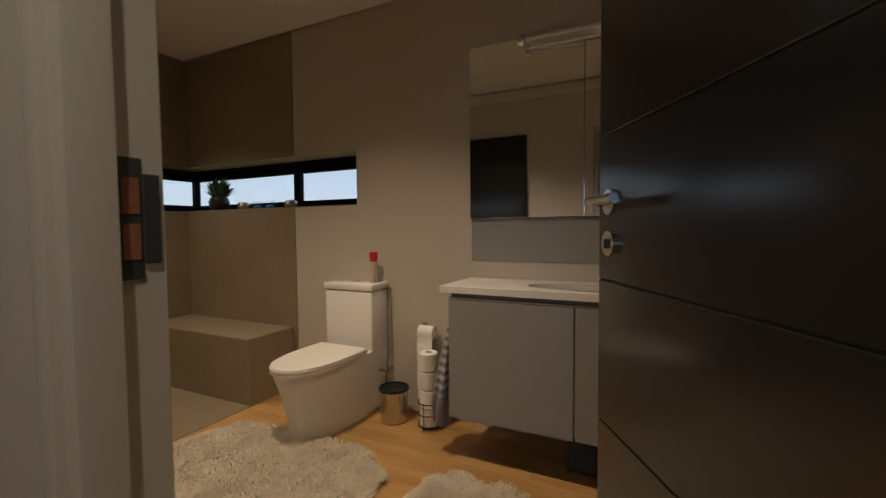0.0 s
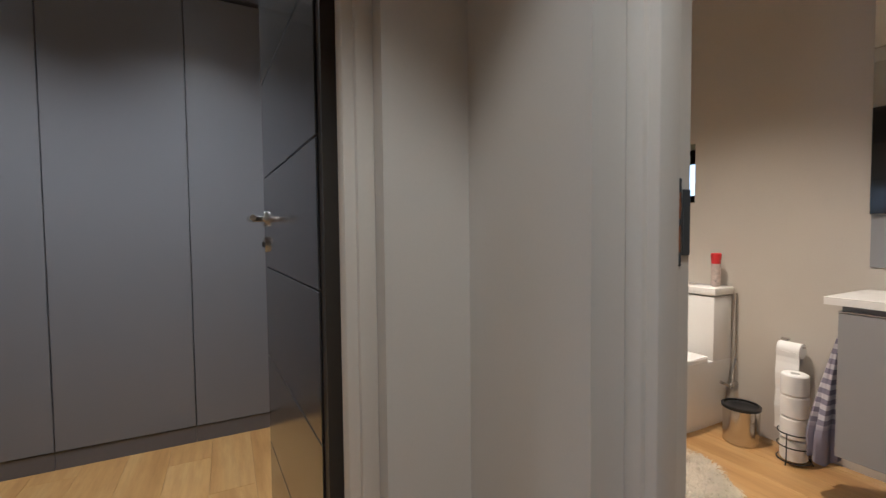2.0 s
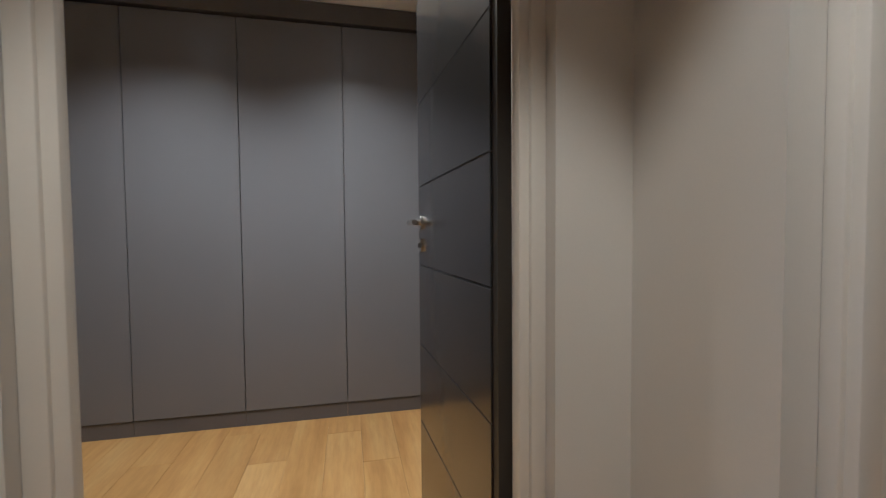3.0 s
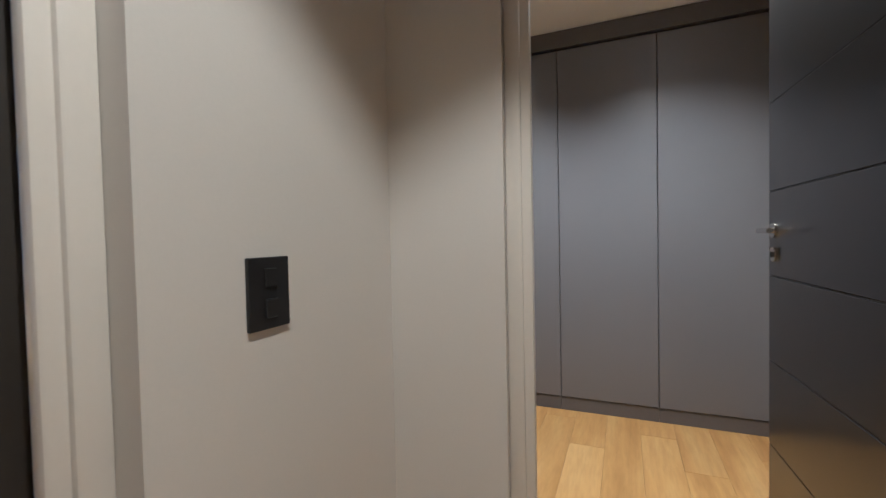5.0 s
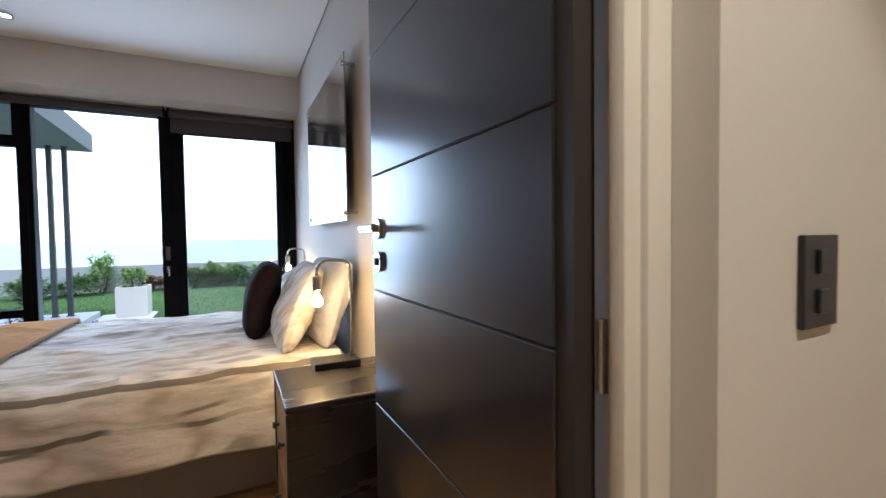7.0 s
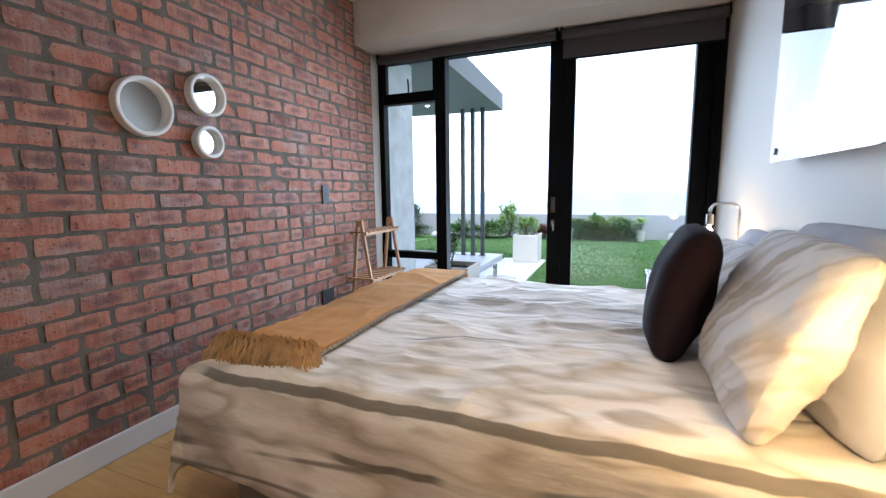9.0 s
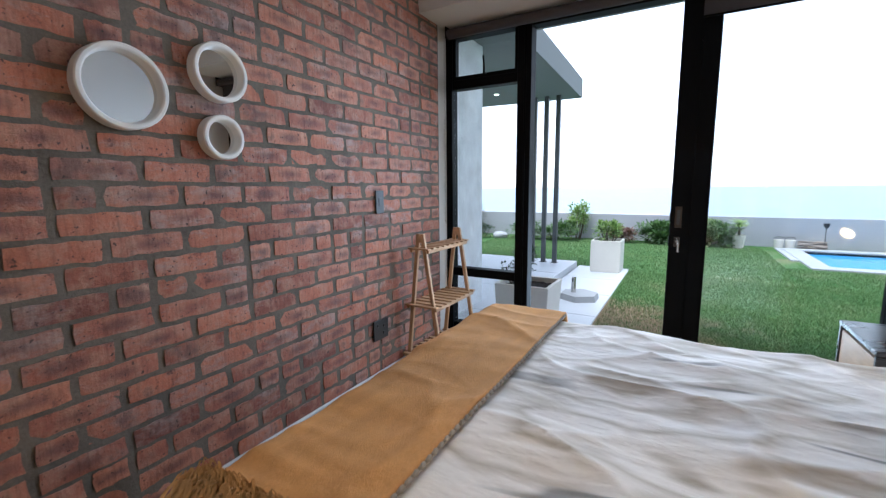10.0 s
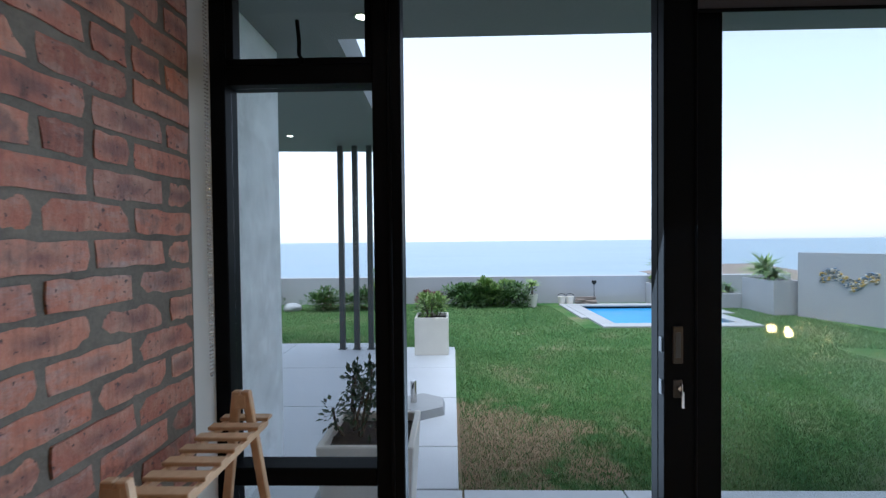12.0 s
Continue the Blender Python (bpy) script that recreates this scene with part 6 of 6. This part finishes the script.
for v in bm.verts:
    v.co *= 1 + 0.2 * noise.noise(v.co * 1.5)
bmesh.ops.transform(bm, matrix=Matrix.LocRotScale((0, 0, 0.06), None, (0.22, 0.15, 0.12)), verts=bm.verts)
part("boulder", bm, M_POOLEDGE, th, smooth=True)


def round_pot(name, at, r, h, label):
    th = thing(name, at, label, "pot", "round white pots")
    bm = bmesh.new()
    lathe(bm, [(r * 0.72, 0.0), (r, h * 0.85), (r * 1.05, h), (r * 0.92, h), (r * 0.88, h * 0.85), (0.001, h * 0.84)], 24)
    part("pot_body", bm, M_PLANTER, th, smooth=True)
    return th


round_pot("round_pot", (-0.10, -14.15, GZ), 0.13, 0.30, "white round pot with a small palm")
rosette("palm_plant", (-0.10, -14.15, GZ + 0.24), 70, 0.26, M_LEAF_B, "small round-headed palm in a white pot", 0.22, 35)
for x in (-0.86, -1.06):
    round_pot("round_pot", (x, -14.45, GZ), 0.09, 0.20, "small white pot with a dark handle beside the pool")
    th = thing("pot_strap", (x, -14.45, GZ + 0.19), "dark rope handle of a white pot", "handle")
    bm = bmesh.new()
    tube(bm, [(0.09 * math.cos(a), -0.0, 0.03 + 0.05 * math.sin(a)) for a in [math.pi * i / 8 for i in range(9)]], 0.008, 6)
    part("rope", bm, M_BLACKPL, th, smooth=True)
th = thing("garden_torch", (-1.62, -14.4, GZ), "black heart-shaped garden ornament on a rod", "ornament")
bm = bmesh.new()
cyl(bm, (0, 0, 0), (0, 0, 0.48), 0.008, seg=8)
part("rod", bm, M_BLACKPL, th)
bm = bmesh.new()
pts = []
for i in range(28):
    a = 2 * math.pi * i / 28
    pts.append((0.0045 * 16 * math.sin(a) ** 3 * 0.8, 0.0045 * (13 * math.cos(a) - 5 * math.cos(2 * a) - 2 * math.cos(3 * a) - math.cos(4 * a))))
fa = [bm.verts.new((x, -0.012, 0.54 + z)) for x, z in pts]
fb = [bm.verts.new((x, 0.012, 0.54 + z)) for x, z in pts]
for i in range(28):
    bm.faces.new((fa[i], fa[(i + 1) % 28], fb[(i + 1) % 28], fb[i]))
bm.faces.new(fa)
bm.faces.new(fb[::-1])
part("heart", bm, M_BLACKPL, th)
th = thing("driftwood_pile", (-1.42, -14.4, GZ), "small pile of brown driftwood by the wall", "driftwood")
rng = random.Random(3)
for k in range(9):
    bm = bmesh.new()
    z = 0.03 + 0.018 * k
    a = rng.uniform(-0.4, 0.4)
    cyl(bm, (-0.25 * math.cos(a), -0.2 * math.sin(a), z), (0.25 * math.cos(a), 0.2 * math.sin(a), z + rng.uniform(-.01, .02)), 0.025, 0.015, 8)
    part("branch", bm, M_TILE, th, smooth=True)

# umbrella foot
th = thing("umbrella_base", (2.06, -8.05, PZ), "pale hexagonal cement umbrella base with a steel sleeve", "umbrella base")
bm = bmesh.new()
cyl(bm, (0, 0, 0), (0, 0, 0.07), 0.25, 0.23, 6)
part("slab", bm, M_POOLEDGE, th)
bm = bmesh.new()
cyl(bm, (0.07, 0.0, 0.07), (0.07, 0.0, 0.27), 0.028, seg=16)
part("sleeve", bm, M_CHROME, th, smooth=True)
bm = bmesh.new()
tube(bm, [(0.07, 0.02, 0.22), (0.07, 0.07, 0.22), (0.07, 0.09, 0.26)], 0.007, 8)
part("clamp_screw", bm, M_BLACKPL, th, smooth=True)
# a neighbour's roof below the garden
th = thing("neighbour_house", (-20.5, -40, -5.0), "low neighbouring house with a brown roof beyond the wall", "house")
part("wall", boxes((-6.0, 4.2, -4, 4, 0.0, 3.35)), M_GWALL, th)
bm = bmesh.new()
r = [bm.verts.new(p) for p in ((-6.6, -4.6, 3.3), (4.8, -4.6, 3.3), (4.8, 4.6, 3.3), (-6.6, 4.6, 3.3), (-3.0, 0, 4.25), (1.2, 0, 4.25))]
for q in ((0, 1, 5, 4), (2, 3, 4, 5), (1, 2, 5), (3, 0, 4), (3, 2, 1, 0)):
    bm.faces.new([r[i] for i in q])
part("roof", bm, M_TILE, th)

# ---------------------------------------------------------------- grass blades
rng = np.random.default_rng(7)


def grass(name, n, x0, x1, y0, y1, hgt, wid, material, label, keep=None):
    x, y = rng.uniform(x0, x1, n), rng.uniform(y0, y1, n)
    ok = ~((x > PX0 - 0.3) & (x < PX1 + 0.65) & (y > PY0 - 0.45) & (y < PY1 + 0.3))
    if keep is not None:
        ok &= keep(x, y)
    x, y = x[ok], y[ok]
    k = len(x)
    a, l, w = rng.uniform(0, 6.28, k), rng.uniform(0.5, 1.2, k) * hgt, rng.uniform(0.6, 1.3, k) * wid
    lean = rng.uniform(0.1, 0.9, k) * hgt
    b = rng.uniform(0, 6.28, k)
    v = np.empty((k, 3, 3))
    v[:, 0] = np.stack([x - np.cos(a) * w, y - np.sin(a) * w, np.full(k, GZ - 0.002)], 1)
    v[:, 1] = np.stack([x + np.cos(a) * w, y + np.sin(a) * w, np.full(k, GZ - 0.002)], 1)
    v[:, 2] = np.stack([x + np.cos(b) * lean, y + np.sin(b) * lean, GZ + l], 1)
    me = bpy.data.meshes.new(name)
    me.from_pydata(v.reshape(-1, 3).tolist(), [], np.arange(3 * k).reshape(-1, 3).tolist())
    me.materials.append(material)
    tagged(new(name, me), label, "grass", kind="stuff")


def worn(x, y):
    return (np.hypot((x - 1.42) / 0.46, (y + 7.40) / 0.66) + 0.45 * np.sin(x * 9) * np.cos(y * 7)) < 1.0


grass("lawn_grass", 120000, -3.6, 1.715, -10.2, -6.80, 0.030, 0.0032, M_GRASS, "short green lawn grass", lambda x, y: ~worn(x, y) | (rng.random(len(x)) < 0.35))
grass("lawn_grass", 130000, -5.2, 5.5, -14.3, -10.2, 0.032, 0.0045, M_GRASS, "short green lawn grass", lambda x, y: (x < 1.76) | (y < -10.4))
grass("dry_grass", 9000, 0.8, 1.71, -8.4, -6.82, 0.022, 0.003, M_DRYGRASS, "dry worn grass", worn)

# ---------------------------------------------------------------- floor planks
floor = thing("floor", (0, 0, 0), "light oak floor planks with fine joints", "floor", "", "structure")
plank_mesh = {}


def plank(x0, x1, y0, y1):
    key = (round(x1 - x0, 3), round(y1 - y0, 3))
    if key not in plank_mesh:
        bm = bmesh.new()
        box(bm, 0, key[0] - 0.0006, 0, key[1] - 0.0006, -0.012, 0.0, 0.0012)
        me = bpy.data.meshes.new("plank")
        bm.to_mesh(me)
        bm.free()
        me.materials.append(M_OAK)
        plank_mesh[key] = me
    o = new("plank", plank_mesh[key])
    o.parent = floor
    o.location = (x0, y0, 0)


PW, PL = 0.19, 1.20
row = 0
y = -5.59
while y < 2.24:
    y1 = min(y + PW, 2.25)
    x = -3.24 if y > -2.94 else -0.24
    x_end = 2.56 if y < -1.3 else 1.45
    if y > 0.2:
        x = -2.178
    first = True
    while x < x_end - 0.02:
        step = PL * ((0.37 * row) % 1.0 * 0.8 + 0.2) if first else PL
        x1 = min(x + step, x_end)
        plank(x, x1, y, y1)
        x, first = x1, False
    y, row = y1, row + 1

# ---------------------------------------------------------------- brick wall
wall_brick = tagged(part("wall_brick", boxes((BX + 0.0042, BX + 0.10, -5.475, -1.30, 0, 2.75)), M_MORTAR), "exposed red clay brick wall with grey mortar", "wall", kind="structure")
COURSE, LONG, SHORT, JOINT, HIGH = 0.0830, 0.2245, 0.1000, 0.0245, 0.0655
rng = random.Random(77)


def brick_mesh(length, seed):
    """One worn brick; its face towards -x, with chipped edges."""
    bm = bmesh.new()
    nu, nv = 6, 2
    grid = []
    for j in range(nv + 1):
        r = []
        for i in range(nu + 1):
            u, w = i / nu, j / nv
            edge = (i in (0, nu)) or (j in (0, nv))
            n1 = noise.noise((seed * 3.1 + u * 3, w * 3, seed))
            corner = 0.0012 if i in (0, nu) and j in (0, nv) else 0.0
            r.append(bm.verts.new(((0.0022 if edge else 0.0) + 0.0035 * n1 + corner, (u - 0.5) * (length - 2 * corner) + (0.007 * n1 if i in (0, nu) else 0), (w - 0.5) * (HIGH - 2 * corner) + (0.0062 * noise.noise((seed, u * 7, w * 2)) if j in (0, nv) else 0))))
        grid.append(r)
    for j in range(nv):
        for i in range(nu):
            bm.faces.new((grid[j][i], grid[j][i + 1], grid[j + 1][i + 1], grid[j + 1][i]))
    rim = [grid[0][i] for i in range(nu + 1)] + [grid[j][nu] for j in range(1, nv + 1)] + [grid[nv][i] for i in range(nu - 1, -1, -1)] + [grid[j][0] for j in range(nv - 1, 0, -1)]
    back = [bm.verts.new((0.012, v.co.y, v.co.z)) for v in rim]
    for i in range(len(rim)):
        j = (i + 1) % len(rim)
        bm.faces.new((rim[i], back[i], back[j], rim[j]))
    bmesh.ops.recalc_face_normals(bm, faces=bm.faces)
    me = bpy.data.meshes.new("brick")
    bm.to_mesh(me)
    bm.free()
    for p in me.polygons:
        p.use_smooth = True
    me.set_sharp_from_angle(angle=radians(30))
    me.materials.append(M_BRICK)
    return me


longs = [brick_mesh(LONG, k + 0.3) for k in range(10)]
shorts = [brick_mesh(SHORT, k + 40.3) for k in range(6)]
sites = []
for c in range(33):
    z = 0.0520 + COURSE * c
    if z > 2.70:
        break
    # running bond with a half brick at the window end of every second course
    y = -5.4655 if c % 2 == 0 else -5.4655 - LONG / 2 + 0.1125
    if c % 2 == 0:
        sites.append((y + SHORT / 2, z, SHORT))
        y += SHORT + JOINT
    while y < -1.35:
        if rng.random() < 0.10:
            sites += [(y + SHORT / 2, z, SHORT), (y + LONG - SHORT / 2, z, SHORT)]
        else:
            sites.append((y + LONG / 2, z, LONG))
        y += LONG + JOINT
rest_v, rest_f = [], []
for y, z, l in sites:
    me = rng.choice(shorts if l == SHORT else longs)
    dx, dz, tilt = rng.uniform(-0.004, 0.002), rng.uniform(-0.003, 0.003), rng.uniform(-0.8, 0.8)
    m = pose(BX + dx, y, z + dz, tilt, 0, rng.uniform(-0.5, 0.5))
    if y < -2.95 and z > 0.10:
        o = new("brick", me)
        o.parent = wall_brick
        o.matrix_basis = m
    else:
        b = len(rest_v)
        rest_v += [tuple(m @ v.co) for v in me.vertices]
        rest_f += [tuple(b + i for i in p.vertices) for p in me.polygons]
me = bpy.data.meshes.new("brickwork")
me.from_pydata(rest_v, [], rest_f)
me.materials.append(M_BRICK)
o = new("brickwork", me)
o.parent = wall_brick
tagged(o, "further bricks of the same wall", kind="stuff")
